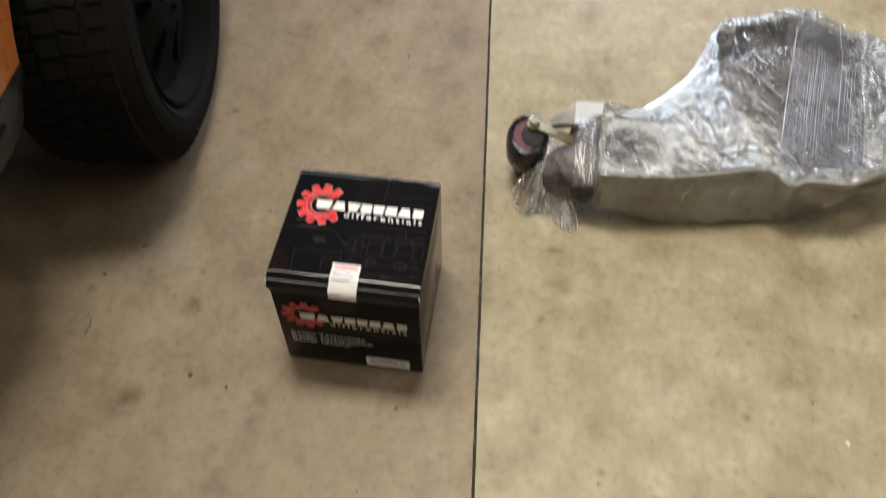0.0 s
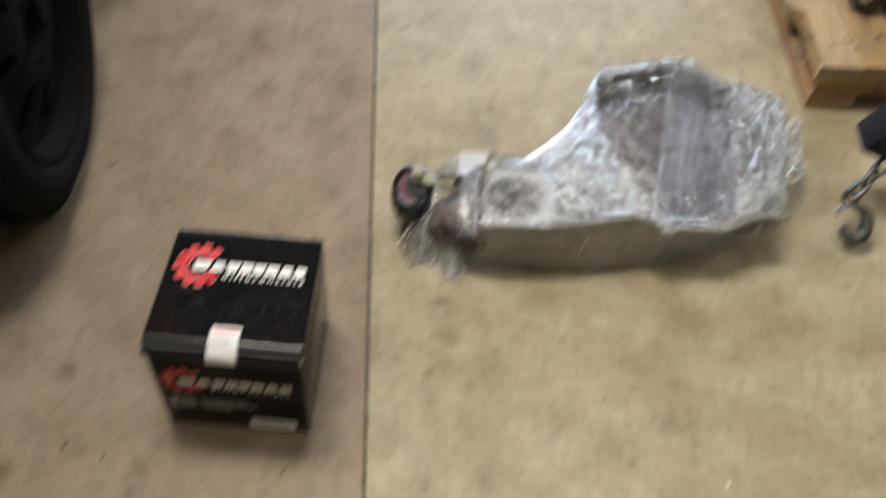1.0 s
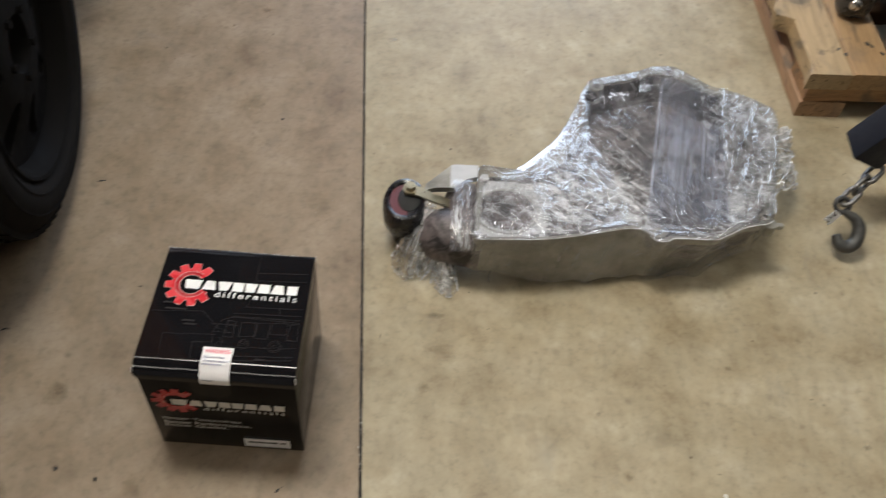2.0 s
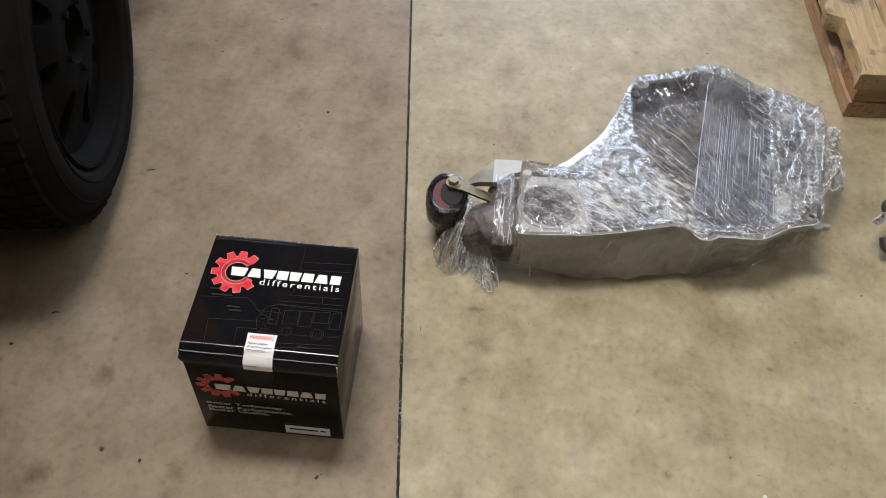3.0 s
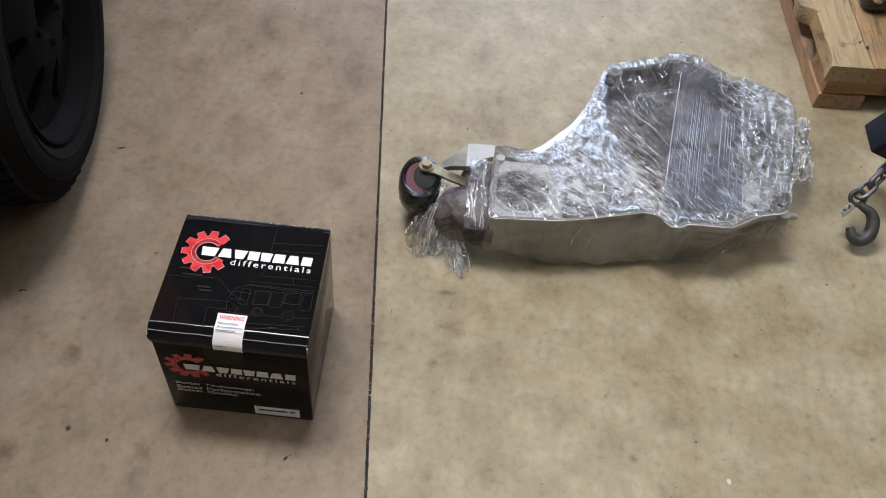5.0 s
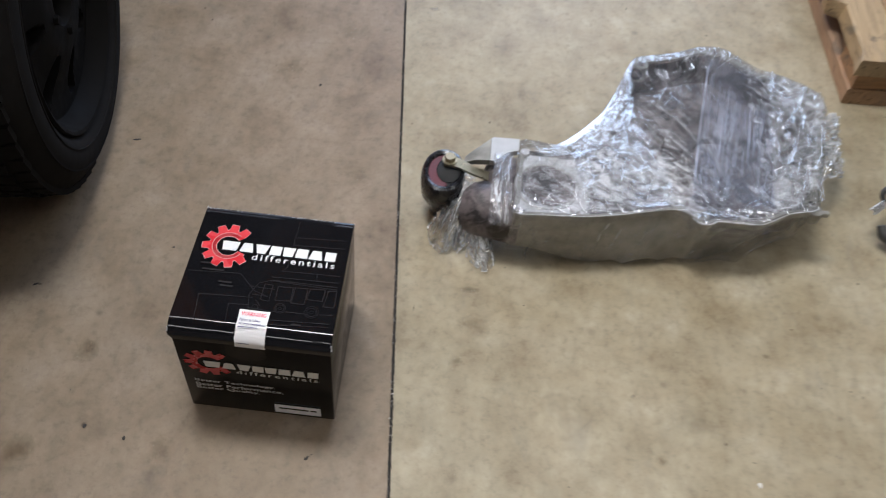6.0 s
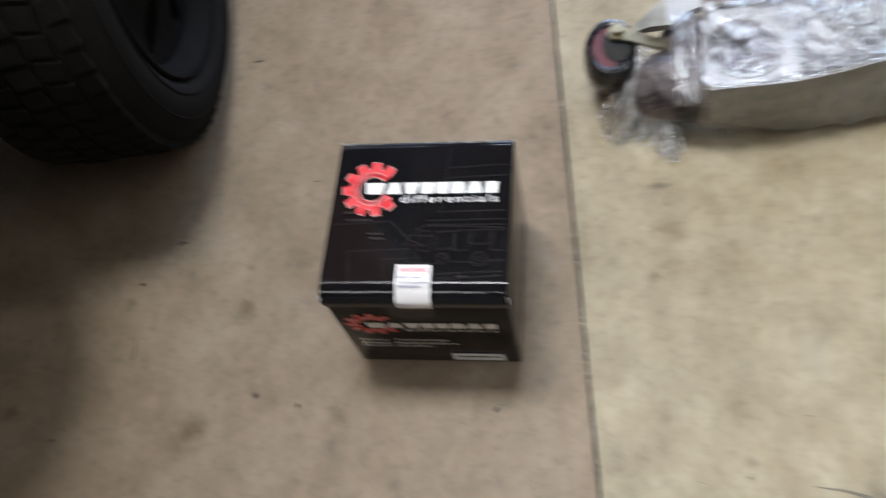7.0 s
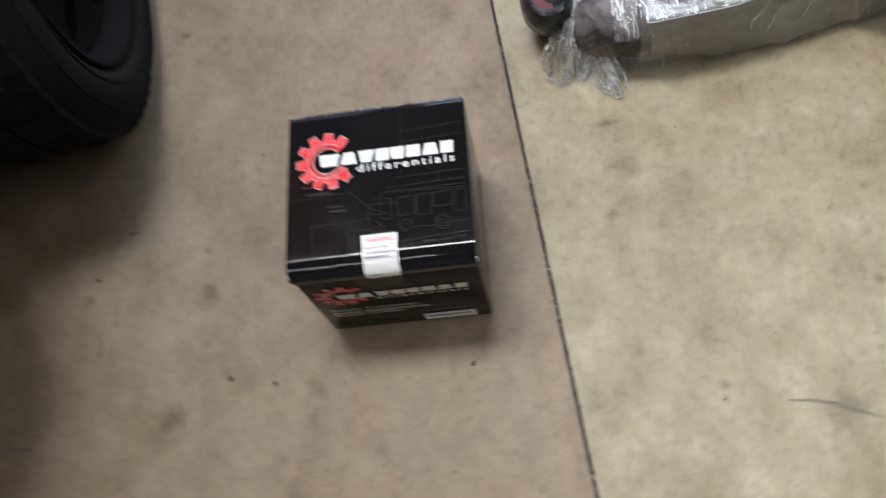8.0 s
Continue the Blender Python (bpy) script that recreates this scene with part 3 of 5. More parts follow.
    for line in (((0.139, 0.043), (0.163, 0.043)),
                 ((0.181, 0.044), (0.199, 0.046)),
                 ((0.097, 0.056), (0.105, 0.047)),
                 ((0.001, 0.090), (0.069, 0.094), (0.092, 0.070), (0.111, 0.063)),
                 ((0.023, 0.056), (0.092, 0.059)),
                 ((0.023, 0.056), (0.026, 0.016)),
                 ((0.064, 0.046), (0.090, 0.047)),
                 ((0.064, 0.046), (0.066, 0.015)),
                 ((0.118, 0.028), (0.197, 0.032)),
                 ((0.118, 0.021), (0.196, 0.027)),
                 ((0.152, 0.030), (0.153, 0.024)),
                 ((0.189, 0.032), (0.189, 0.026)),
                 ((0.084, 0.076), (0.118, 0.075))):
        for a, b in zip(line, line[1:]):
            add_strip(bm, a, b, 0.0006, 0.0002, top)
    for cx, cy, r in ((0.1305, 0.047, 0.0072), (0.1305, 0.047, 0.0052), (0.1715, 0.0465, 0.0088), (0.1715, 0.0465, 0.0062), (0.1715, 0.0465, 0.0025), (0.1305, 0.047, 0.0020), (0.0985, 0.0445, 0.0040)):
        for i in range(20):
            a, b = 2 * math.pi * i / 20, 2 * math.pi * (i + 1) / 20
            add_strip(bm, (cx + r * math.cos(a), cy + r * math.sin(a)), (cx + r * math.cos(b), cy + r * math.sin(b)), 0.0006, 0.0003, top)
    for x, y, wd in ((0.015, 0.1050, 0.021), (0.019, 0.0955, 0.031), (0.045, 0.0780, 0.019), (0.048, 0.0725, 0.016), (0.150, 0.0250, 0.012)):
        for k in range(int(wd / 0.004)):
            add_strip(bm, (x + k * 0.004, y), (x + k * 0.004 + 0.0022, y), 0.0026, 0.0002, top)
    part("line_drawing", bm, GREY_INK, t, "faint grey technical line drawing of a van", smooth=0)

    # print on the front
    f = front @ Matrix.Translation((0, 0, 0.0006))
    g = f @ Matrix.Translation((0.0395, 0.1335, 0)) @ Matrix.Diagonal((0.97, 0.93, 1, 1))
    front_logo = part("front_logo", gear_bm(g, 0.0, z=0.0002), RED_DARK, t, "red toothed ring emblem", smooth=0)
    logo_blocks(f, 0.031, 0.186, 0.123, 0.1385, 0.0005, SILVER_INK, front_logo)
    lettering("sub_line", "differentials", 0.0095, 0.110, f @ Matrix.Translation((0.0745, 0.1115, 0.0003)), SILVER_INK, front_logo, 0.006, spread=1.35)
    for y, words, wd in ((0.0795, "Better Technology.", 0.111), (0.0690, "Better Performance.", 0.121), (0.0585, "Better Quality.", 0.088)):
        lettering("slogan_line", words, 0.0088, wd, f @ Matrix.Translation((0.013, y - 0.0035, 0.0002)), SILVER_INK, t, 0.006)
    tag = part("part_label", prism([(0.119, 0.0085), (0.185, 0.0085), (0.185, 0.032), (0.119, 0.032)], 0.0001, 0.0005, f), LABEL, t, "white part label", smooth=0)
    bm, rng, x = bmesh.new(), random.Random(9), 0.127
    while x < 0.177:
        wd = rng.uniform(0.0025, 0.0045)
        add_strip(bm, (x, 0.0225), (x + wd, 0.0225), 0.0042, 0.0007, f)
        x += wd + rng.choice((0.0032, 0.0036, 0.0075))
    tagged(part("print_bars", bm, GREY_INK, tag, "unreadable printed bars", smooth=0), kind="stuff")

    # seal over the lid edge
    prof = [(0.0395, h + 0.0014), (0.030, h + 0.0016), (0.0235, h + 0.0015), (0.0200, h + 0.0014)]
    prof += [(-0.0026 + 0.0217 * (1 - math.sin(a) ** 1.35), h - 0.0132 + 0.0144 * math.cos(a) ** 1.35) for a in [i * math.pi / 24 for i in range(1, 12)]] + [(-0.0030, 0.196), (-0.0016, 0.1875)]
    bm = rings([[(0.0805 + 0.0003 * math.sin(i), y, z) for i, (y, z) in enumerate(prof)], [(0.1195 + 0.0003 * math.sin(i + 2), y, z) for i, (y, z) in enumerate(prof)]], closed_u=False)
    seal = part("warning_seal", bm, LABEL, t, "white paper seal wrapped over the lid edge")
    s = Matrix.Translation((0, 0, h + 0.0021))
    lettering("warning_word", "WARNING", 0.0062, 0.0325, s @ Matrix.Translation((0.0838, 0.0300, 0)), WARN_INK, seal, 0.02)
    lettering("small_line", "Failure to follow", 0.0040, 0.0265, s @ Matrix.Translation((0.0836, 0.0222, 0)), BLUE_INK, seal, 0.01)
    lettering("small_line", "all recommendations", 0.0034, 0.0335, s @ Matrix.Translation((0.0836, 0.0170, 0)), BLUE_INK, seal, 0.01)
    bm = bmesh.new()
    for y, wd in ((0.0132, 0.0290),):
        for k in range(int(wd / 0.0042)):
            add_strip(bm, (0.0840 + k * 0.0042, y), (0.0868 + k * 0.0042, y), 0.0013, 0.0002, s)
    fm = front @ Matrix.Translation((0, 0, 0.0034))
    for k in range(4):
        add_strip(bm, (0.0842 + k * 0.0040, 0.2005), (0.0868 + k * 0.0040, 0.2005), 0.0016, 0.0, fm)
    tagged(part("print_bars", bm, BLUE_INK, seal, "unreadable small print", smooth=0), kind="stuff")
    return t


carton()


# ---- wrapped gearbox housing ----
def top_z(y):
    return 0.121 - 0.10 * (y - 0.34)


FRONT_EDGE = [(0.434, 0.322), (0.548, 0.333), (0.600, 0.346), (0.690, 0.374), (0.712, 0.366), (0.730, 0.346), (0.744, 0.347), (0.754, 0.357), (0.826, 0.359), (0.846, 0.372), (0.878, 0.394), (0.926, 0.407)]
BELL_EDGE = [(0.932, 0.440), (0.960, 0.543), (0.990, 0.672), (0.986, 0.710), (0.957, 0.735), (0.916, 0.754), (0.880, 0.765), (0.842, 0.798), (0.822, 0.819), (0.778, 0.815), (0.732, 0.786), (0.650, 0.757)]
# the film bridges the hollow behind the neck, further out than the metal
FILM_CORNERS = FRONT_EDGE + BELL_EDGE + [(0.634, 0.722), (0.612, 0.660), (0.586, 0.602), (0.555, 0.558), (0.520, 0.515), (0.486, 0.486), (0.441, 0.490)]
CORNERS = FRONT_EDGE + BELL_EDGE + [(0.638, 0.728), (0.632, 0.640), (0.622, 0.585), (0.575, 0.512), (0.505, 0.468), (0.441, 0.470)]
HUB = Vector((0.655, 0.470))


def casting_outline(n=420, grow=0.0, corners=()):
    """The flange's outline, its corners rounded, evenly spaced."""
    pts = [Vector(p) for p in corners or CORNERS]
    fine = []
    for i, p in enumerate(pts):
        a, b = pts[i - 1], pts[(i + 1) % len(pts)]
        r = min(0.014, (a - p).length * 0.42, (b - p).length * 0.42)
        p0, p1 = p + (a - p).normalized() * r, p + (b - p).normalized() * r
        fine += [p0 * (1 - u) ** 2 + p * 2 * u * (1 - u) + p1 * u * u for u in (0, 0.25, 0.5, 0.75, 1)]
    seg = [(fine[(i + 1) % len(fine)] - q).length for i, q in enumerate(fine)]
    total, out, i, run = sum(seg), [], 0, 0.0
    for k in range(n):
        at = total * k / n
        while run + seg[i] < at:
            run += seg[i]
            i += 1
        out.append(fine[i].lerp(fine[(i + 1) % len(fine)], (at - run) / seg[i]))
    if grow:
        res = []
        for k, p in enumerate(out):
            d = out[(k + 1) % n] - out[k - 1]
            res.append(p + Vector((d.y, -d.x)).normalized() * grow)
        out = res
    return out


# where the wall meets the floor along the front
FOOT_LINE = ((0.43, 0.322), (0.50, 0.330), (0.555, 0.332), (0.63, 0.337), (0.70, 0.352), (0.765, 0.366), (0.834, 0.393), (0.874, 0.416), (0.94, 0.455))


def side_shift(p, k, outline):
    """How far the wall stands out of the flange lower down: it swells at the front and draws in elsewhere."""
    d = outline[(k + 1) % len(outline)] - outline[k - 1]
    n = Vector((d.y, -d.x)).normalized()
    front = ease((-n.y - 0.3) / 0.5)
    swell = p.y - np.interp(p.x, [x for x, y in FOOT_LINE], [y for x, y in FOOT_LINE])
    return n, front * swell - (1 - front) * 0.014


def belly(p):
    """How far the underside clears the floor: it rises towards both ends."""
    scallop = 0.0 if p.y > 0.45 else 0.009 * (1 - max(math.exp(-((p.x - x) / w) ** 2) for x, w in ((0.572, 0.026), (0.630, 0.012), (0.700, 0.016), (0.765, 0.018), (0.830, 0.020))))
    return scallop * ease((p.x - 0.53) / 0.03) * ease((0.88 - p.x) / 0.04) + 0.034 * ease((0.565 - p.x) / 0.12) + 0.036 * ease((p.x - 0.80) / 0.13) * ease((0.62 - p.y) / 0.15)


def casting():
    t = thing("gearbox_housing", "cast aluminium gearbox housing wrapped in clear stretch film", "gearbox")
    out = casting_outline()
    rows = []
    for frac, share in ((0.0, 0.92), (0.04, 1.0), (0.16, 1.0), (0.34, 0.9), (0.55, 0.65), (0.75, 0.30), (0.88, 0.0)):
        row = []
        for k, p in enumerate(out):
            n, s = side_shift(p, k, out)
            q = p + n * (s * share - 0.003)
            lump = 0.0016 * noise.noise(Vector((q.x * 45, q.y * 45, frac * 5)))
            q += n * lump
            low = belly(p)
            row.append((q.x, q.y, low + frac * (top_z(p.y) - low)))
        rows.append(row)
    part("case_wall", rings(rows, cap=(True, False)), CAST, t)
    # flange rim, then the sunken face and the deep bell
    def rough(p):
        return 0.0014 * noise.noise(Vector((p.x * 70, p.y * 70, 1.0)))

    rows = [[(p.x, p.y, top_z(p.y) * 0.86) for p in out], [(p.x + rough(p), p.y + rough(p), top_z(p.y) - 0.0035) for p in out]]
    rows.append([(p.x + (HUB.x - p.x) * 0.006, p.y + (HUB.y - p.y) * 0.006, top_z(p.y)) for p in out])
    part("flange", rings(rows + [[(HUB.x + (p.x - HUB.x) * s, HUB.y + (p.y - HUB.y) * s, top_z(HUB.y + (p.y - HUB.y) * s) - z) for p in out] for s, z in ((0.964, 0.0), (0.958, 0.003), (0.955, 0.012))]), CAST, t, "bright machined flange rim")
    rows = []
    for s in [0.958, 0.95, 0.94, 0.92, 0.89, 0.85] + [0.8 - 0.05 * i for i in range(15)] + [0.05, 0.02]:
        row = []
        for p in out:
            q = HUB + (p - HUB) * s
            bell = ease((q.x + 0.65 * (q.y - 0.545) - 0.605) / 0.035) * ease((0.952 - s) / 0.03)
            z = top_z(q.y) - 0.0022 - 0.062 * bell
            z += (0.0012 + 0.0045 * bell) * noise.noise(Vector((q.x * 38, q.y * 38, 2.0))) - 0.0012
            row.append((q.x, q.y, z))
        rows.append(row)
    inner = part("inner_face", rings(rows, cap=(False, True)), CAST_DARK, t, "dark blotchy inside of the bell")
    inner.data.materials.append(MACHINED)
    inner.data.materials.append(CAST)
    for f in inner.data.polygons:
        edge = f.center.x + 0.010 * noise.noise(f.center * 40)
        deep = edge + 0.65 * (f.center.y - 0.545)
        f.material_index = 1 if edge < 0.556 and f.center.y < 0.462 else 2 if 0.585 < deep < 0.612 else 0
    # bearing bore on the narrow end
    tilt = Matrix.Rotation(-0.0997, 4, "X")
    m = Matrix.Translation((0.4865, 0.392, top_z(0.392) - 0.001)) @ tilt
    part("bore_ring", lathe([(0.0525, -0.006), (0.0523, 0.0002), (0.0515, 0.0008), (0.0490, 0.0008), (0.0475, 0.0001), (0.0465, -0.0012)], m), EAR, t, "round machined bore rim")
    # flush disc: the bore's dark depth is only in its colour
    part("bore_floor", lathe([(0.0464, 0.0002), (0.0440, 0.0004), (0.030, 0.0002), (0.029, 0.0012), (0.012, 0.0012), (0.0119, 0.0002), (0.0005, 0.0002)], m), CAST_DARK, t, "dull grey bore")
    # pockets in the neck and the bell: shallow discs with their shade painted near-black
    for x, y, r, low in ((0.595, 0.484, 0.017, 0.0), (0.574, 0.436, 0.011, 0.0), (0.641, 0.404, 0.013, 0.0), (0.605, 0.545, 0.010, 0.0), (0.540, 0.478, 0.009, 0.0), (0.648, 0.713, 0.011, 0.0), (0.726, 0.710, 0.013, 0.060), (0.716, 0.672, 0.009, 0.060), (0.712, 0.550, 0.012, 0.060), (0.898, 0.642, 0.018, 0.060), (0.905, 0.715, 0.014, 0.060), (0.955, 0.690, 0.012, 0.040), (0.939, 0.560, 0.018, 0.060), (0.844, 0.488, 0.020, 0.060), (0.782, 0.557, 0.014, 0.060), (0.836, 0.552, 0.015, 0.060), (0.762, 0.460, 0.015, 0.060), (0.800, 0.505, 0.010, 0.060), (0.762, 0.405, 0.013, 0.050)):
        part("cored_pocket", lathe([(r * 1.12, -0.002), (r * 1.1, 0.0035), (r, 0.0040), (r * 0.92, 0.002), (r * 0.85, -0.0015), (r * 0.3, 0.0010), (0.0004, 0.0012)], Matrix.Translation((x, y, top_z(y) - low - 0.001)) @ tilt @ Matrix.Diagonal((1, 1.15, 1, 1)), 22), POCKET_SHADE, t)
    for x, y in ((0.447, 0.336), (0.531, 0.345), (0.449, 0.463), (0.545, 0.455)):
        part("bolt_boss", cyl(0.0085, 0.0075, 0.006, Matrix.Translation((x, y, top_z(y))) @ tilt, 20), MACHINED, t)
    # holes are dark discs on the bosses, their shade painted, not cut
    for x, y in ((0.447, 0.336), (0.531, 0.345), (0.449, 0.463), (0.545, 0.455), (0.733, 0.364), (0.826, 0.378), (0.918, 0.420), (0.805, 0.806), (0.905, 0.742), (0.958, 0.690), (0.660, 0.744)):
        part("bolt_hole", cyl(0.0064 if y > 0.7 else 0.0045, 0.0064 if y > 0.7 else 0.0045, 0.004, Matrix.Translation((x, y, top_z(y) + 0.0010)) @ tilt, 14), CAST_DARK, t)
    for x, y, r in ((0.660, 0.744, 0.0145), (0.733, 0.364, 0.012), (0.905, 0.742, 0.011), (0.805, 0.806, 0.012), (0.958, 0.690, 0.011), (0.918, 0.420, 0.010)):
        part("lug", lathe([(r, -0.03), (r, 0.0005), (r - 0.001, 0.0014), (0.0045, 0.0014)], Matrix.Translation((x, y, top_z(y))) @ tilt, 24), CAST, t)
    part("corner_boss", lathe([(0.0005, 0.084), (0.008, 0.085), (0.0115, 0.090), (0.0120, 0.108), (0.0110, 0.111), (0.0005, 0.112)], Matrix.Translation((0.926, 0.409, 0.0)), 24), CAST, t)
    part("corner_boss", box((0.932, 0.405, 0.098), (0.950, 0.414, 0.110), 0.004), CAST, t)
    # ribs and bearing seats inside the bell
    cx, cy = 0.800, 0.560
    zc = top_z(cy) - 0.064
    part("bearing_seat", lathe([(0.062, 0), (0.060, 0.018), (0.052, 0.020), (0.048, 0.018), (0.047, 0.004), (0.02, 0.002), (0.0005, 0.002)], Matrix.Translation((cx, cy, zc)) @ tilt, 40), CAST_DARK, t)
    part("bearing_seat", lathe([(0.040, 0), (0.038, 0.022), (0.031, 0.023), (0.029, 0.02), (0.028, 0.004), (0.0005, 0.002)], Matrix.Translation((0.700, 0.470, top_z(0.47) - 0.064)) @ tilt, 36), CAST_DARK, t)
    for ang, r0, r1 in ((75, 0.062, 0.16), (168, 0.062, 0.12), (310, 0.062, 0.12)):
        mm = Matrix.Translation((cx, cy, zc)) @ tilt @ Matrix.Rotation(radians(ang), 4, "Z")
        part("rib", box((r0, -0.004, -0.005), (r1, 0.004, 0.010), 0.0015, mm), CAST_DARK, t)
    part("film_tail", sweep([(0.469 + 0.0012 * math.sin(i), 0.336 - 0.0020 * i, 0.036 - 0.0043 * i) for i in range(8)], [0.0022, 0.0030, 0.0022, 0.0026, 0.0018, 0.0024, 0.0016, 0.0006], 8, flat=0.5), FILM_LOOSE, t, "thin hanging tail of film")
    # nose with its bracket
    nose = lathe([(0.0005, 0), (0.028, 0.002), (0.040, 0.014), (0.046, 0.034), (0.048, 0.085), (0.050, 0.100)], Matrix.Translation((0.352, 0.378, 0.060)) @ Matrix.Rotation(radians(90), 4, "Y") @ Matrix.Rotation(0.1, 4, "X"), 40)
    part("nose_cone", nose, CAST_DARK, t)
    rows = []
    for x, g, z0, z1 in ((0.386, 0.018, 0.052, 0.082), (0.392, 0.006, 0.042, 0.092), (0.402, 0.0, 0.037, 0.099), (0.424, -0.002, 0.035, 0.106), (0.437, 0.0, 0.034, 0.108)):
        row = []
        for i in range(40):
            a = 2 * math.pi * i / 40
            c, d = math.cos(a), math.sin(a)
            sx, sz = math.copysign(abs(c) ** 0.55, c), math.copysign(abs(d) ** 0.55, d)
            lump = 0.002 * noise.noise(Vector((x * 60, c * 3, d * 3)))
            row.append((x, 0.395 + (0.072 - g + lump) * sx, (z0 + z1) / 2 + ((z1 - z0) / 2 + lump) * sz))
        rows.append(row)
    part("nose_flange", rings(rows, cap=(True, True)), CAST_DARK, t)
    ear = [(0.397, 0.486), (0.439, 0.488), (0.438, 0.462), (0.420, 0.455), (0.399, 0.434), (0.3925, 0.434), (0.3925, 0.484)]
    part("bracket_ear", prism(ear, 0.102, 0.1135), EAR, t, "bright machined bracket ear")
    slope = [(0.392, 0.4835, 0.1132), (0.392, 0.434, 0.1132), (0.368, 0.4375, 0.106), (0.3495, 0.433, 0.1015), (0.352, 0.447, 0.1025)]
    part("ear_slope", rings([[(x, y, z - 0.011) for x, y, z in slope], slope], cap=(True, True)), CAST, t, "sloping side of the ear")
    arm = rings([[(x, y0, z), (x, y1, z), (x, y1, z + 0.0042), (x, y0, z + 0.0042)] for x, y0, y1, z in ((0.318, 0.420, 0.440, 0.1022), (0.342, 0.417, 0.437, 0.1022), (0.368, 0.412, 0.430, 0.095), (0.405, 0.406, 0.424, 0.086))], cap=(True, True))
    part("mount_bracket", arm, ZINC, t, "bent steel mount bracket")
    part("washer", cyl(0.0125, 0.0125, 0.0022, pose(0.327, 0.430, 0.1076), 28), ZINC, t)
    part("bolt_head", cyl(0.0092, 0.0088, 0.0085, pose(0.327, 0.430, 0.1128, 0, 0, 15), 6), ZINC, t, "yellow zinc hex bolt", smooth=20)
    mt = Matrix.Translation((0.3195, 0.4145, 0)) @ Matrix.Diagonal((0.98, 1.31, 1, 1))  # oval eye
    mount = part("rubber_mount", lathe([(0.0005, 0.0), (0.018, 0.0), (0.020, 0.012), (0.030, 0.044), (0.0365, 0.056), (0.0378, 0.076), (0.0372, 0.090), (0.0345, 0.0985), (0.0310, 0.1005), (0.0270, 0.0985), (0.0262, 0.0955)], mt, 48), RUBBER, t, "glossy black rubber mount")
    part("insert", lathe([(0.0264, 0.0915), (0.0258, 0.0948), (0.0245, 0.0954), (0.0165, 0.0954), (0.0160, 0.0935)], mt, 40), RUBBER, mount)
    cres = [(0.0257 * math.cos(a), 0.0257 * math.sin(a)) for a in [radians(75 + 210 * i / 24) for i in range(25)]]
    cres += [(0.0085 + 0.0212 * math.cos(a), 0.002 + 0.0212 * math.sin(a)) for a in [radians(262 - 156 * i / 20) for i in range(21)]]
    part("insert_face", prism(cres, 0.0945, 0.0962, mt), RED_RUBBER, mount, "dull red crescent of the insert")
    part("core", lathe([(0.0196, 0.0925), (0.0194, 0.0962), (0.0175, 0.0972), (0.0090, 0.0984), (0.0005, 0.0988)], mt @ Matrix.Translation((0.0072, 0.0015, 0)), 32), UNDER, mount)

    # stretch film drawn tight round the whole casting
    n = 640
    out = casting_outline(n, 0.0035, FILM_CORNERS)

    def bridge(p):
        return ease((p.x - 0.455) / 0.04) * ease((0.650 - p.x) / 0.03) * ease((p.y - 0.44) / 0.03)

    def film_z(q, s, p):
        sag = 0.006 * ease((0.96 - s) / 0.3) * ease((q.x - 0.60) / 0.05)
        px, py = q.x * 0.9 + q.y * 0.42, q.y * 0.9 - q.x * 0.42
        crease = abs(noise.noise(Vector((px * 42, py * 8, 4.0))))
        fall = 0.020 * bridge(p) * ease((s - 0.74) / 0.26)
        return top_z(q.y) + 0.0042 - sag - fall + (0.0022 - 0.0014 * ease((q.x + 0.65 * (q.y - 0.545) - 0.60) / 0.05)) * (0.5 - crease) * (1 - 0.8 * bridge(p))

    rows = []
    for frac, share in [(0.0, 0.75)] + [(0.05 + 0.06 * i, max(0.12, 1 - 0.065 * i)) for i in range(15)]:
        row = []
        for k, p in enumerate(out):
            nn, s = side_shift(p, k, out)
            q = p + nn * (max(s, -0.018) * share * 0.95)
            fold = 0.0030 * noise.noise(Vector((q.x * 26 + frac * 2, q.y * 26 - frac * 2, frac * 3)))
            fold += 0.0022 * abs(noise.noise(Vector((p.x * 75 + frac * 3, p.y * 75, frac * 2.2)))) * math.sin(math.pi * min(1, frac * 1.1 + 0.05))
            q += nn * (fold + 0.0025)
            low = belly(p)
            row.append((q.x, q.y, max(0.0015, low + frac * (top_z(p.y) * 1.03 - 0.021 * bridge(p) - low))))
        rows.append(row)
    for s in [1.0, 0.99, 0.975] + [0.96 - 0.024 * i for i in range(40)]:
        rows.append([(q.x, q.y, film_z(q, s, p)) for p in out for q in (HUB + (p - HUB) * s,)])
    part("stretch_film", rings(rows, cap=(False, True)), FILM, t, "clear crinkled stretch film", smooth=70)

    # painted highlight streaks where the film is pulled down over the side
    rng = random.Random(15)
    bm = bmesh.new()
    for k in range(95):
        k0, f0 = rng.randrange(n), rng.uniform(0.35, 0.97)
        span, drop, width = rng.uniform(-7, 7), rng.uniform(0.10, 0.60), rng.uniform(0.0004, 0.0022)
        if not 0.44 < out[k0].x < 0.97 or out[k0].y > 0.60:
            continue
        vs = []
        for i in range(9):
            u = i / 8
            frac = max(0.05, f0 - drop * u)
            f = min(14.99, max(1, (frac - 0.05) / 0.06 + 1))
            ka = k0 + span * u
            at, fk, fr = int(ka) % n, ka - int(ka) if ka > 0 else 0, f - int(f)
            lo, hi = rows[int(f)], rows[int(f) + 1]
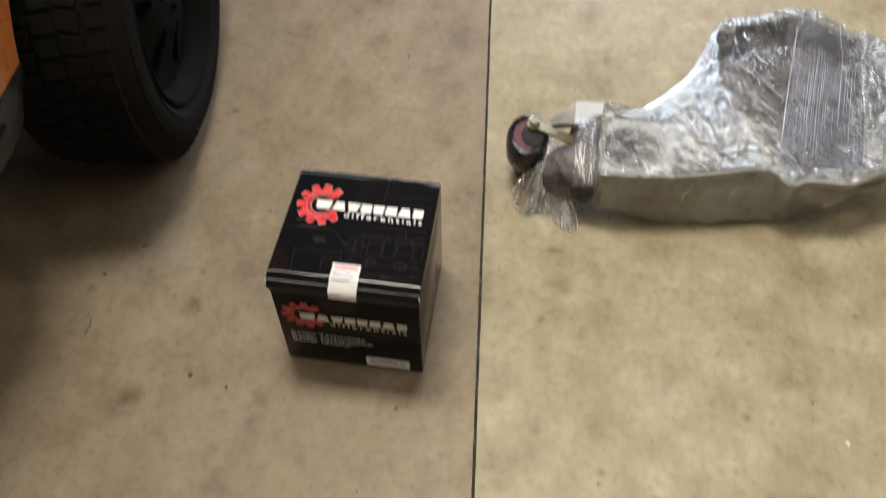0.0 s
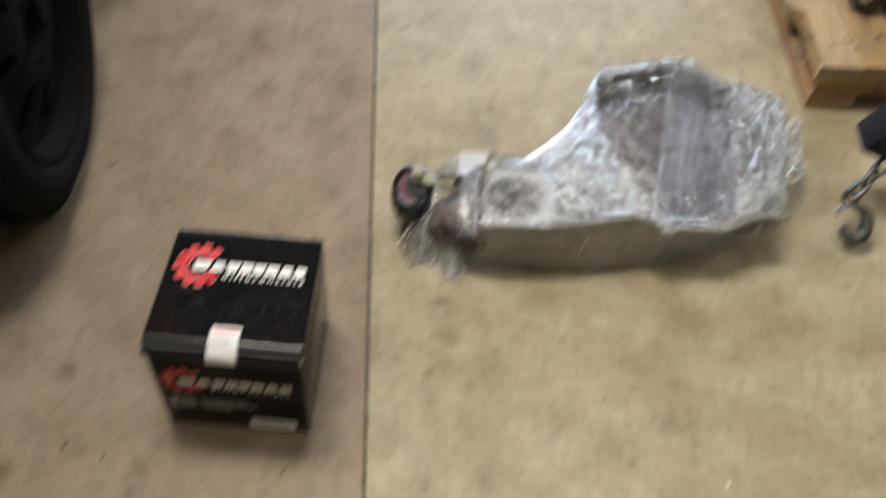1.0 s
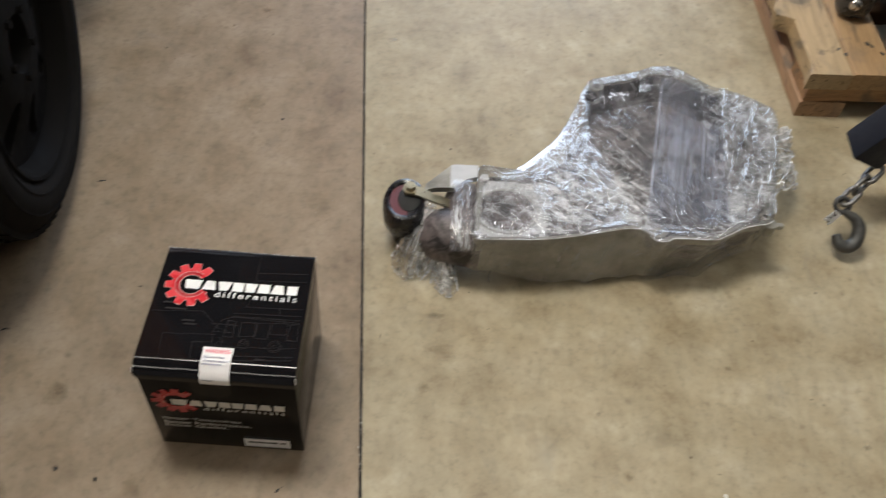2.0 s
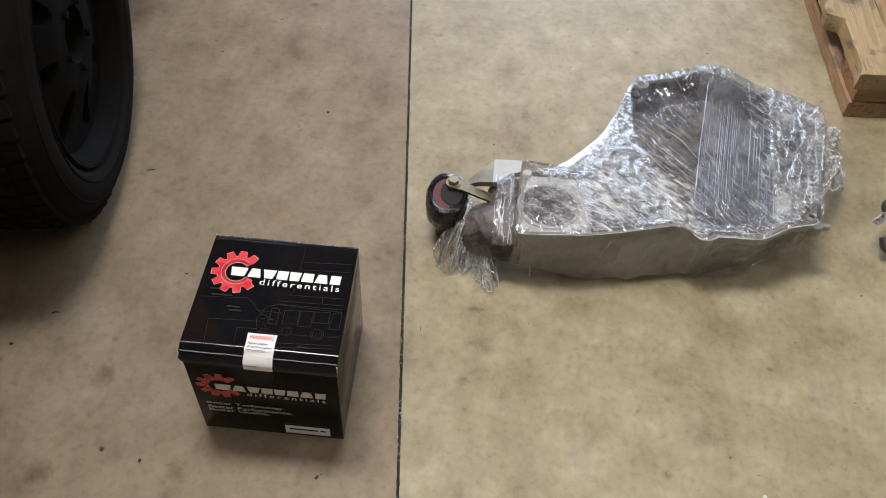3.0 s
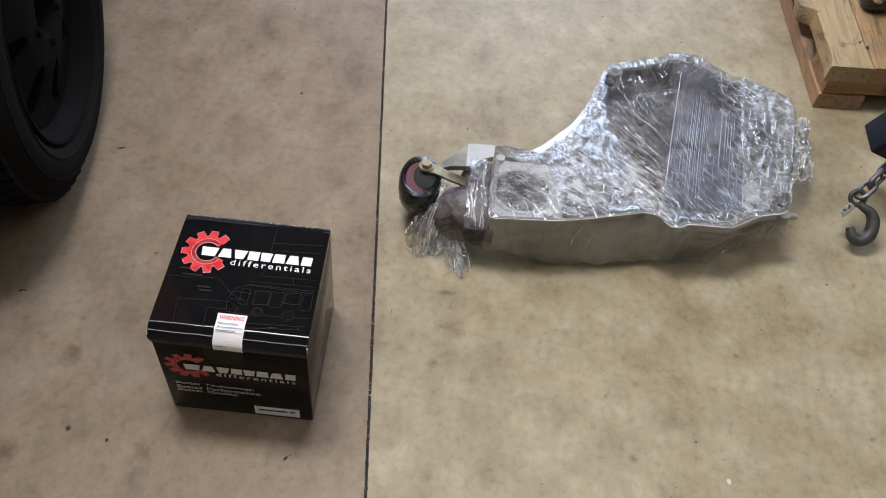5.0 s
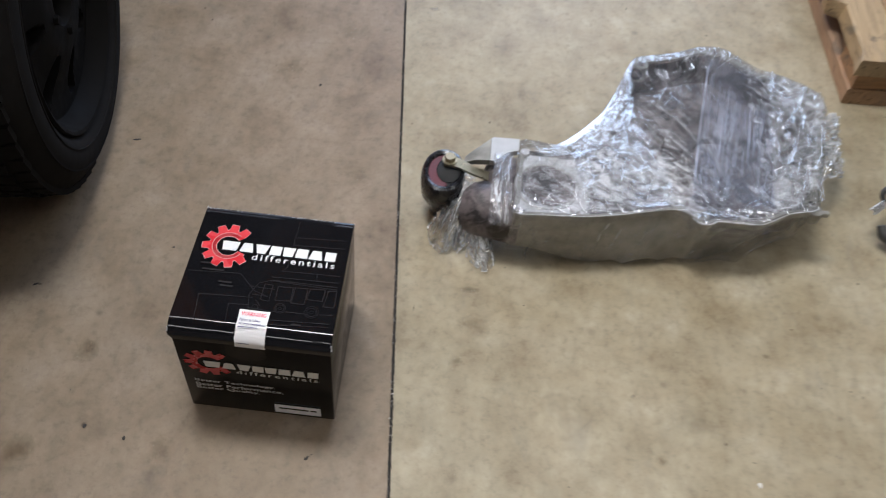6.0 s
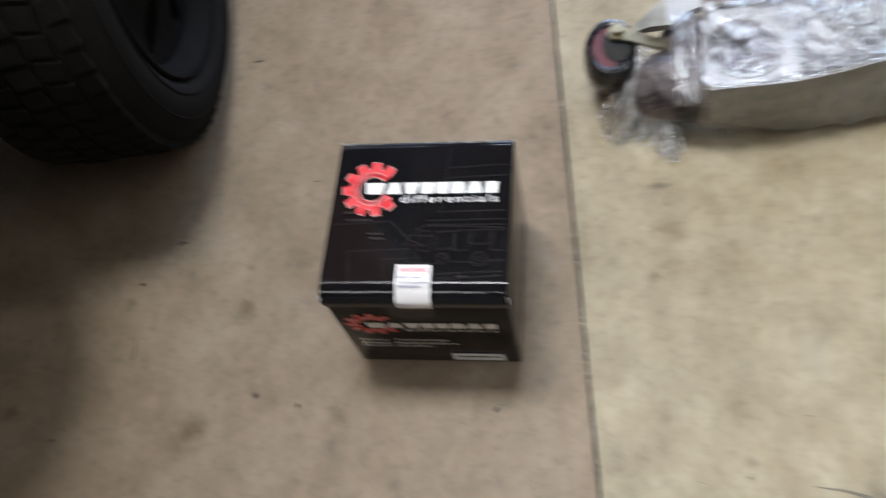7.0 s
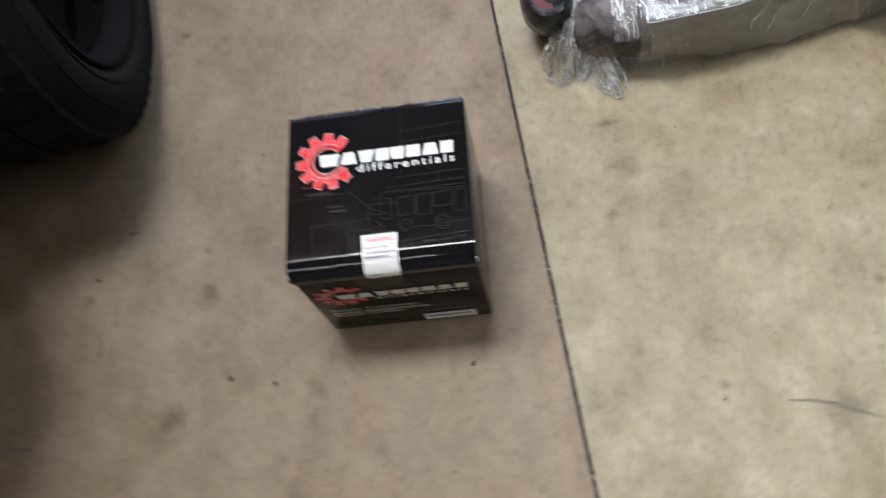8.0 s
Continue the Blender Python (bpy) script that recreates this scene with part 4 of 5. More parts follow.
            a = Vector(lo[at]).lerp(Vector(lo[(at + 1) % n]), fk).lerp(Vector(hi[at]).lerp(Vector(hi[(at + 1) % n]), fk), fr)
            b = a + Vector(lo[(at + 1) % n]) - Vector(lo[at])
            d = (b - a).normalized()
            nn = Vector((d.y, -d.x, 0))
            w = width * math.sin(math.pi * (i + 0.4) / 8.8)
            vs.append((bm.verts.new(a - d * w + nn * 0.0012), bm.verts.new(a + nn * (0.0012 + w)), bm.verts.new(a + d * w + nn * 0.0012)))
        for (a0, a1, a2), (b0, b1, b2) in zip(vs, vs[1:]):
            bm.faces.new((a0, a1, b1, b0)), bm.faces.new((a1, a2, b2, b1))
    tagged(part("film_streak", bm, FILM_STREAK_GLINT, t, "pale streaks painting highlights on the film over the side", smooth=0), kind="stuff")

    def inside(x, y):
        """The share of the way from the hub to the film's edge, and the edge point there."""
        a = math.atan2(y - HUB.y, x - HUB.x)
        p = min(out, key=lambda e: abs((math.atan2(e.y - HUB.y, e.x - HUB.x) - a + math.pi) % (2 * math.pi) - math.pi))
        return math.hypot(x - HUB.x, y - HUB.y) / (p - HUB).length, p

    # thin folds where the film is gathered, their glints painted white
    rng = random.Random(5)

    def folds(count, box4, lean, spread, lengths, lift, wide=0.0007):
        bm = bmesh.new()
        made = 0
        while made < count:
            x, y = rng.uniform(box4[0], box4[1]), rng.uniform(box4[2], box4[3])
            a = radians(-90 + lean + rng.gauss(0, spread))
            length, width = rng.uniform(*lengths), rng.uniform(0.00018, wide * 0.7)
            steps, pts, bow = 7, [], rng.uniform(-0.06, 0.06)
            for i in range(steps + 1):
                u = i / steps - 0.5
                q = Vector((x + math.cos(a + bow * u) * length * u, y + math.sin(a + bow * u) * length * u))
                s, p = inside(q.x, q.y)
                if s > 0.985:
                    pts = []
                    break
                pts.append((q, film_z(q, s, p) + lift))
            made += 1
            if not pts:
                continue
            nx, ny = -math.sin(a), math.cos(a)
            vs = []
            for i, (q, z) in enumerate(pts):
                w = width * math.sin(math.pi * (i + 0.3) / (steps + 0.6))
                vs.append((bm.verts.new((q.x - nx * w, q.y - ny * w, z)), bm.verts.new((q.x, q.y, z + w * 1.1)), bm.verts.new((q.x + nx * w, q.y + ny * w, z))))
            for (a0, a1, a2), (b0, b1, b2) in zip(vs, vs[1:]):
                bm.faces.new((a0, a1, b1, b0)), bm.faces.new((a1, a2, b2, b1))
        tagged(part("film_fold", bm, FILM_FOLD_GLINT, t, "thin white folds in the film with painted glints", smooth=0), kind="stuff")

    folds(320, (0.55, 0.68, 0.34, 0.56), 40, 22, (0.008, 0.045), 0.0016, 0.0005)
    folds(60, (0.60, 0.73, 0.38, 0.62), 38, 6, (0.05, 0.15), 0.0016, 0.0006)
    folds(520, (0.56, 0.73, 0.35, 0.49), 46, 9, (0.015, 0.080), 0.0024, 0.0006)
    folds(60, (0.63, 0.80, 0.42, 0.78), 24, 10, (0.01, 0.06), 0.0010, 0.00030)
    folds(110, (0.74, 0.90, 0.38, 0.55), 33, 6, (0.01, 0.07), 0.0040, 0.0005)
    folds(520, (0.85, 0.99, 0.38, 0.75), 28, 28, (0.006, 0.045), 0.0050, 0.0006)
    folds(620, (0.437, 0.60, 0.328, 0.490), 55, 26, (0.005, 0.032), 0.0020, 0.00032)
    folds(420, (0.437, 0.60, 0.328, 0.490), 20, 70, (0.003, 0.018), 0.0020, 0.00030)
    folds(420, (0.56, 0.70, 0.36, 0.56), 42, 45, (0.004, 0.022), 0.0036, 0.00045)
    # short folds drawn over the rim
    bm = bmesh.new()
    for k in range(260):
        p = out[rng.randrange(n)]
        if p.x < 0.60 or (p.y > 0.70 and p.x < 0.75):
            continue
        s0, s1, skew, width = rng.uniform(0.84, 0.95), rng.uniform(0.965, 1.0), rng.gauss(0, 0.012), rng.uniform(0.0002, 0.0007)
        vs = []
        for i in range(6):
            u = i / 5
            q = HUB + (p - HUB) * (s0 + (s1 - s0) * u)
            d = (p - HUB).normalized()
            q += Vector((-d.y, d.x)) * skew * (u - 0.5)
            z = film_z(q, s0 + (s1 - s0) * u, p) + 0.0010
            w = width * math.sin(math.pi * (i + 0.4) / 5.8)
            vs.append((bm.verts.new((q.x + d.y * w, q.y - d.x * w, z)), bm.verts.new((q.x, q.y, z + w)), bm.verts.new((q.x - d.y * w, q.y + d.x * w, z))))
        for (a0, a1, a2), (b0, b1, b2) in zip(vs, vs[1:]):
            bm.faces.new((a0, a1, b1, b0)), bm.faces.new((a1, a2, b2, b1))
    tagged(part("rim_fold", bm, FILM_FOLD_GLINT, t, "short white folds over the rim", smooth=0), kind="stuff")
    # the pleated band of film across the bell
    a0, a1, b0, b1 = Vector((0.788, 0.775)), Vector((0.915, 0.745)), Vector((0.712, 0.360)), Vector((0.846, 0.368))

    def band_point(u, v):
        q = a0.lerp(a1, u).lerp(b0.lerp(b1, u), v)
        wander = 0.0006 * noise.noise(Vector((u * 4, v * 3, 7)))
        over = ease((v - 0.955) / 0.045)
        lift = 0.0085 - 0.0065 * math.sin(math.pi * min(1, v / 0.95)) - 0.030 * over
        return Vector((q.x + wander, q.y - 0.010 * over, top_z(q.y) + lift))

    rows = [[band_point(i / 60, j / 40) for i in range(61)] for j in range(41)]
    part("film_band", rings(rows, closed_u=False), FILM_STRIP, t, "tight pleated band of film", smooth=60)
    bm, u = bmesh.new(), 0.004
    while u < 0.995:
        w = rng.uniform(0.0016, 0.0038)
        v0, v1 = rng.uniform(0.02, 0.08) + 0.42 * min(u, 0.5), rng.uniform(0.72, 0.95)
        lean = rng.uniform(-0.006, 0.006)
        vs = []
        for j in range(25):
            v = v0 + (v1 - v0) * j / 24
            ww = w * (0.35 + 0.65 * math.sin(math.pi * j / 24)) * 1.1
            vs.append([bm.verts.new(band_point(min(1, max(0, u + lean * j / 24 + d * ww)), v) + Vector((0, 0, 0.0006 + (0.0009 if d == 0 else 0)))) for d in (-1, 0, 1)])
        for (p0, p1, p2), (q0, q1, q2) in zip(vs, vs[1:]):
            bm.faces.new((p0, p1, q1, q0)), bm.faces.new((p1, p2, q2, q1))
        u += rng.uniform(0.018, 0.038) * (0.9 if u < 0.5 or 0.8 < u < 0.93 else 2.0)
    for u in (0.004, 0.010, 0.985):
        pts = [band_point(u, j / 40) + Vector((0, 0, 0.0012)) for j in range(2, 38)]
        vs = [[bm.verts.new(p + Vector((d * (0.0004 + 0.0005 * abs(noise.noise(p * 40))), 0, 0.0004 if d == 0 else 0))) for d in (-1, 0, 1)] for p in pts]
        for (p0, p1, p2), (q0, q1, q2) in zip(vs, vs[1:]):
            bm.faces.new((p0, p1, q1, q0)), bm.faces.new((p1, p2, q2, q1))
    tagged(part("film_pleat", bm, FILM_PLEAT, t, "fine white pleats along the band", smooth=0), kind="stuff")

    def loose(name, corners, nu, nv, amp, seed, lift, material=FILM_LOOSE):
        """A crumpled flap of film between four corners."""
        p00, p10, p01, p11 = [Vector(c) for c in corners]
        rows = []
        for j in range(nv + 1):
            row = []
            for i in range(nu + 1):
                u, v = i / nu, j / nv
                q = p00.lerp(p10, u).lerp(p01.lerp(p11, u), v)
                rag = 1 + (0.22 if amp > 0.006 else 0.05) * v * noise.noise(Vector((u * 6, seed, 0)))
                q = p00.lerp(p10, u).lerp(p01.lerp(p11, u), min(1.2, v * rag))
                w = Vector((u * 5 + seed, v * 4, seed))
                q += Vector((noise.noise(w * 1.6), noise.noise(w * 1.6 + Vector((9, 0, 0))), noise.noise(w * 1.9 + Vector((0, 9, 0))))) * amp
                q += Vector((0, 0, 1)) * amp * 0.6 * noise.noise(w * 5) + Vector((0, 0, lift * math.sin(math.pi * v)))
                q.z = max(q.z, 0.0015)
                row.append(q)
            rows.append(row)
        if name == "loose_film":
            # the doubled edges of the flap show as thin white lines
            for line in ([row[0] for row in rows], [row[-1] for row in rows], rows[-1], [row[nu // 2] for row in rows]):
                part("flap_edge", sweep([p + Vector((0, -0.0006, 0.0012)) for p in line], [0.0004 + 0.0007 * abs(noise.noise(p * 70)) for p in line], 6), FILM_FOLD_GLINT, t, "white edge of the film with its glint painted in")
        return part(name, rings(rows, closed_u=False), material, t, "crumpled clear film", smooth=60)

    loose("gathered_film", ((0.552, 0.342, 0.1245), (0.700, 0.379, 0.1215), (0.520, 0.492, 0.110), (0.622, 0.640, 0.095)), 60, 50, 0.0035, 31.0, 0.003, FILM_GATHERED)
    loose("gathered_film", ((0.850, 0.384, 0.120), (0.936, 0.424, 0.118), (0.898, 0.762, 0.086), (0.994, 0.700, 0.092)), 34, 60, 0.0030, 37.0, 0.004, FILM_END)
    rim = [Vector(p) for p in ((0.462, 0.4855), (0.486, 0.4885), (0.520, 0.517), (0.555, 0.5605), (0.586, 0.604), (0.611, 0.662), (0.633, 0.724), (0.646, 0.752))]
    rows = []
    for j in range(15):
        v = j / 14
        row = []
        for i in range(71):
            f = i / 70 * 6.999
            k = int(f)
            p0, p1, p2, p3 = rim[max(0, k - 1)], rim[k], rim[k + 1], rim[min(7, k + 2)]
            f -= k
            q = (p1 * 2 + (p2 - p0) * f + (p0 * 2 - p1 * 5 + p2 * 4 - p3) * f * f + (p1 * 3 - p0 - p2 * 3 + p3) * f ** 3) / 2
            d = (p2 - p1).normalized()
            u = i / 70
            deep = 0.010 - 0.007 * ease((u - 0.72) / 0.2) + 0.042 * math.sin(math.pi * u) ** 0.7 * (1 - 0.20 * u - 0.70 * ease((u - 0.60) / 0.22)) + 0.006 * (1 - u) * noise.noise(Vector((u * 7, 1, 1)))
            q = q + Vector((d.y, -d.x)) * deep * (1 - v)
            z = top_z(q.y) + 0.0047 - 0.34 * deep * v + 0.0012 * noise.noise(Vector((u * 18 + v * 4, v * 2, 3)))
            row.append((q.x, q.y, z))
        rows.append(row)
    part("taut_film", rings(rows, closed_u=False), FILM_TAUT, t, "smooth shiny film bridging the hollow", smooth=70)
    # film drawn over the nose and hanging down its front
    def draped(name, ends, path, n, amp, seed, material):
        rows = []
        for i in range(n + 1):
            u, row = i / n, []
            for k in range(len(path) * 6 - 5):
                f = k / 6
                a, b = path[int(f)], path[min(int(f) + 1, len(path) - 1)]
                f -= int(f)
                y, z = a[0] + (b[0] - a[0]) * f, a[1] + (b[1] - a[1]) * f
                w = Vector((u * 5 + seed, k * 0.35, seed))
                d = Vector((noise.noise(w), noise.noise(w + Vector((7, 0, 0))), noise.noise(w + Vector((0, 7, 0))))) * amp
                d += Vector((0, 0.6, 1)) * amp * 0.7 * abs(noise.noise(Vector((u * 14 + seed, k * 0.12, 1))))
                row.append(Vector((ends[0] + (ends[1] - ends[0]) * u, y, z)) + d)
            rows.append(row)
        bm = bmesh.new()
        for k in range(16):
            i, w = rng.randrange(1, n), rng.uniform(0.0002, 0.0006)
            k0 = rng.randrange(0, len(rows[0]) - 8)
            run = [rows[i][j] + Vector((0, -0.0008, 0.0014)) for j in range(k0, min(len(rows[0]), k0 + rng.randrange(5, 14)))]
            vs = [(bm.verts.new(p + Vector((-w, 0, 0))), bm.verts.new(p + Vector((0, -w, w))), bm.verts.new(p + Vector((w, 0, 0)))) for p in run]
            for (a0, a1, a2), (b0, b1, b2) in zip(vs, vs[1:]):
                bm.faces.new((a0, a1, b1, b0)), bm.faces.new((a1, a2, b2, b1))
        tagged(part("strap_pleat", bm, FILM_FOLD_GLINT, t, "white pleats along the strap of film", smooth=0), kind="stuff")
        part(name, rings(rows, closed_u=False), material, t, "crumpled clear film", smooth=60)

    draped("nose_film", (0.398, 0.429), ((0.458, 0.112), (0.43, 0.117), (0.38, 0.118), (0.345, 0.114), (0.327, 0.105), (0.319, 0.092)), 30, 0.0035, 52.0, FILM_GATHERED)
    # painted white highlight where the film is pulled over the flange's edge
    edge = [p for p in casting_outline(420, 0.0042) if p.y < 0.43 and 0.436 < p.x < 0.93]
    for a, b in ((0.436, 0.70), (0.716, 0.93)):
        run = sorted((p for p in edge if a <= p.x <= b), key=lambda p: p.x)
        part("edge_fold", sweep([(p.x, p.y, top_z(p.y) + 0.0035 + 0.0006 * noise.noise(Vector((p.x * 90, 0, 0)))) for p in run], [0.0004 + 0.0008 * abs(noise.noise(Vector((p.x * 50, 3, 0)))) for p in run], 6), FILM_EDGE_GLINT, t, "white edge of the film with its glint painted in")

    def fan(knot, foot, seed, bulge, folds_n):
        """A thin sheet hanging from a gathered knot and spreading in folds to the floor."""
        k0, k1, nu, nv, rows = Vector(knot[0]), Vector(knot[1]), 56, 34, []
        feet = [Vector(p) for p in foot]
        for j in range(nv + 1):
            v, row = j / nv, []
            for i in range(nu + 1):
                u = i / nu
                f = u * (len(feet) - 1) * 0.9999
                q = k0.lerp(k1, u).lerp(feet[int(f)].lerp(feet[int(f) + 1], ease(f - int(f))), v)
                pleat = noise.noise(Vector((u * folds_n + seed, v * 0.9, seed))) + 0.5 * noise.noise(Vector((u * folds_n * 2.3, v * 2.2, seed + 5)))
                small = (0.5 - abs(noise.noise(Vector((u * 8 + seed, v * 7, 3))))) * 0.010 * ease(v * 2) + noise.noise(Vector((u * 19 + seed, v * 16, 3))) * 0.003 * v
                q += Vector((-0.25, -0.75, 0.6)) * (pleat * 0.026 * ease(v * 1.6) * (1 - 0.55 * v) + bulge * math.sin(math.pi * v) + small)
                q.x += 0.006 * v * noise.noise(Vector((u * 5, v * 3, seed + 9)))
                q.z = max(q.z, 0.0012 + 0.002 * abs(pleat))
                row.append(q)
            rows.append(row)
        for line in ([row[0] for row in rows[:20]], [row[-1] for row in rows[8:]], rows[-1][8:26], [row[nu // 3] for row in rows[2:26]], [row[nu * 5 // 8] for row in rows[6:]]):
            part("flap_edge", sweep([p + Vector((0, -0.0004, 0.0008)) for p in line], [0.0003 + 0.0007 * abs(noise.noise(p * 70)) for p in line], 6), FILM_FOLD_GLINT, t, "white edge of the film with its glint painted in")
        part("loose_film", rings(rows, closed_u=False), FILM_LOOSE, t, "crumpled clear film", smooth=60)

    fan(((0.356, 0.412, 0.100), (0.368, 0.402, 0.102)), ((0.303, 0.356, 0.022), (0.312, 0.330, 0.006), (0.328, 0.318, 0.002), (0.344, 0.322, 0.002), (0.348, 0.336, 0.004)), 1.0, 0.010, 5)
    fan(((0.358, 0.408, 0.102), (0.372, 0.404, 0.103)), ((0.349, 0.338, 0.006), (0.356, 0.322, 0.003), (0.370, 0.335, 0.010), (0.388, 0.334, 0.012), (0.400, 0.338, 0.014)), 6.0, 0.006, 5)
    fan(((0.366, 0.402, 0.090), (0.385, 0.398, 0.085)), ((0.372, 0.318, 0.002), (0.392, 0.296, 0.002), (0.412, 0.290, 0.002), (0.422, 0.315, 0.003), (0.408, 0.335, 0.008)), 11.0, 0.004, 4)
    loose("loose_film", ((0.956, 0.500, 0.070), (0.988, 0.650, 0.078), (1.012, 0.545, 0.055), (1.028, 0.690, 0.060)), 44, 28, 0.013, 12.0, 0.012)
    return t


casting()


# ---- pallet of sawn boards ----
def board(parent, name, length, width, thick, m, material, seed, broken=False, label=""):
    """A sawn board along y with worn, slightly wavy edges."""
    rng = random.Random(seed)
    rows, n = [], 130 if broken else 36
    for j in range(n + 1):
        y = length * j / n
        w0 = 0.0012 * noise.noise(Vector((y * 18, seed, 0)))
        w1 = 0.0012 * noise.noise(Vector((y * 18, seed, 5)))
        bite = 0.0
        if broken:  # the edge has split away between the front and a knot
            bite = 0.004 + 0.007 * ease((y + 0.002) / 0.03) + 0.0018 * noise.noise(Vector((y * 38, 2, seed)))
            bite -= 0.026 * ease((y - 0.165) / 0.010) - 0.010 * ease((y - 0.20) / 0.03) + 0.003 * noise.noise(Vector((y * 90, 4, seed))) * ease((y - 0.17) / 0.01)
        x0, x1, b = w0 + bite, width + w1, 0.0028
        rows.append([(x0 + b, y, 0), (x0, y, b), (x0 + (bite * 0.3 if broken else 0), y, thick - b), (x0 + b + (bite * 0.4 if broken else 0), y, thick), (x1 - b, y, thick), (x1, y, thick - b), (x1, y, b), (x1 - b, y, 0)])
    bm = rings(rows, cap=(True, True))
    bmesh.ops.transform(bm, matrix=m, verts=bm.verts)
    return part(name, bm, material, parent, label, smooth=30)


def pallet():
    t = thing("pallet", "rough pallet of nailed sawn pine boards on the floor", "pallet", pose(1.076, 0.792, 0, 0, 0, -5.0 + 90 - 85))
    turn = pose(0, 0, 0)
    board(t, "bottom_board", 1.0, 0.094, 0.038, turn @ pose(0, 0.0, 0.0005, 0, 0, 3.5), PINE_RED, 1)
    board(t, "bottom_board", 1.0, 0.094, 0.038, turn @ pose(0.84, 0.0, 0.0005, 0, 0, 3.5), PINE_RED, 2)
    board(t, "cross_board", 0.94, 0.089, 0.036, turn @ pose(-0.002, 0.090, 0.039, 0, 0, -90 + 4.5), PINE_CROSS, 3)
    board(t, "cross_board", 0.94, 0.089, 0.036, turn @ pose(-0.015, 0.330, 0.039, 0, 0, -90 + 4.5), PINE_SHADED, 4)
    board(t, "cross_board", 0.94, 0.089, 0.036, turn @ pose(-0.055, 0.930, 0.039, 0, 0, -90 + 4.5), PINE_SHADED, 5)
    board(t, "deck_board", 1.0, 0.090, 0.038, turn @ pose(-0.012, -0.004, 0.0755, 0, 0, 3.5), PINE, 6, True, "pale split deck board")
    board(t, "deck_board", 1.0, 0.087, 0.038, turn @ pose(0.0795, 0.004, 0.0755, 0, 0, 3.5), PINE_BROWN, 7)
    board(t, "deck_board", 1.0, 0.089, 0.038, turn @ pose(0.830, 0.040, 0.0755, 0, 0, 3.5), PINE, 8)
    for k, (x, y, r) in enumerate(((0.126, 0.098, 0.0042), (0.134, 0.092, 0.0034), (0.151, 0.071, 0.0030), (0.075, 0.060, 0.0034), (0.062, 0.074, 0.0026))):
        bm = bmesh.new()
        for j in range(3):
            add_cyl(bm, r * (1 - 0.22 * j), r * (0.9 - 0.22 * j), 0.0012, pose(x + 0.0026 * j * math.cos(k + j), y + 0.0022 * j, 0.1139 + 0.0003 * j, 0, 0, 40 * k), 7)
        part("nail_scar", bm, HOOK, t, "rusty nail scar")
    return t


pallet()


# ---- engine hoist ----
def hoist():
    t = thing("engine_hoist", "blue-grey steel engine hoist with a hanging chain hook", "engine hoist")
    axis, side, up, s = Vector((0.4278, -0.0489, 0.9026)), Vector((-0.0332, 0.9970, 0.0697)), Vector((-0.9033, -0.0597, 0.4249)), 0.0612
    low = Vector((1.0767, 0.5975, 0.150))
    turn = Matrix((side, up, axis)).transposed().to_4x4()
    m = Matrix.Translation(low) @ turn
    tube = box((-s, -s, 0.0), (0, 0, 1.75), 0.004, m)
    part("boom", tube, HOIST, t, "blue-grey square steel boom")
    corner = low - side * s - up * s
    bolt_m = Matrix.Translation(corner + axis * 0.030 + side * 0.020 - up * 0.010) @ turn @ Matrix.Rotation(radians(90), 4, "X")
    part("cross_bolt", cyl(0.0080, 0.0080, 0.062, bolt_m, 16), STEEL, t)
    part("bolt_nut", cyl(0.0145, 0.0145, 0.012, bolt_m @ Matrix.Translation((0, 0, -0.012)), 6), STEEL, t, smooth=20)
    start, end, links = Vector((1.142, 0.553, 0.112)), Vector((1.083, 0.497, 0.079)), 3
    d = end - start
    rot = d.to_track_quat("Y", "Z").to_matrix().to_4x4()
    for k in range(links):
        mid = start + d * ((k + 0.5) / links)
        path = [(0.0105 * math.cos(a), 0.0115 * math.sin(a) + (0.0085 if math.sin(a) > 0 else -0.0085), 0) for a in [2 * math.pi * i / 26 for i in range(26)]]
        mm = Matrix.Translation(mid) @ rot @ Matrix.Rotation(radians(20 + 90 * (k % 2)), 4, "Y")
        part("chain_link", sweep([mm @ Vector(p) for p in path], 0.0045, 10, True), CHAIN, t)
    # open hook hanging just above the floor
    hm = Matrix.Translation((1.096, 0.457, 0.045)) @ Matrix.Rotation(radians(41), 4, "X")
    bow = [Vector(p) for p in ((-0.0135, 0.038), (-0.004, 0.032), (0.0095, 0.024), (0.0165, 0.008), (0.0125, -0.0145), (-0.0020, -0.0250), (-0.0165, -0.0195), (-0.0235, -0.002))]
    fat = (0.0058, 0.0075, 0.0095, 0.0115, 0.0122, 0.0118, 0.0105, 0.0062)
    path, rad = [], []
    for i in range(len(bow) - 1):
        p0, p1, p2, p3 = bow[max(0, i - 1)], bow[i], bow[i + 1], bow[min(len(bow) - 1, i + 2)]
        for u in (0, 0.2, 0.4, 0.6, 0.8):
            q = p1 * 2 + (p2 - p0) * u + (p0 * 2 - p1 * 5 + p2 * 4 - p3) * u * u + (p1 * 3 - p0 - p2 * 3 + p3) * u ** 3
            path.append(hm @ Vector((q.x / 2, q.y / 2, 0)))
            rad.append(fat[i] + (fat[i + 1] - fat[i]) * u)
    part("hook", sweep(path, rad, 14), HOOK, t, "dark forged lifting hook")
    part("hook_eye", sweep([hm @ Vector((-0.0165 + 0.0125 * math.cos(2 * math.pi * i / 22), 0.0475 + 0.0125 * math.sin(2 * math.pi * i / 22), 0)) for i in range(22)], 0.0045, 10, True), HOOK, t)
    lm = hm @ Matrix.Translation((-0.0345, 0.0250, 0.004)) @ Matrix.Rotation(radians(43), 4, "Z")
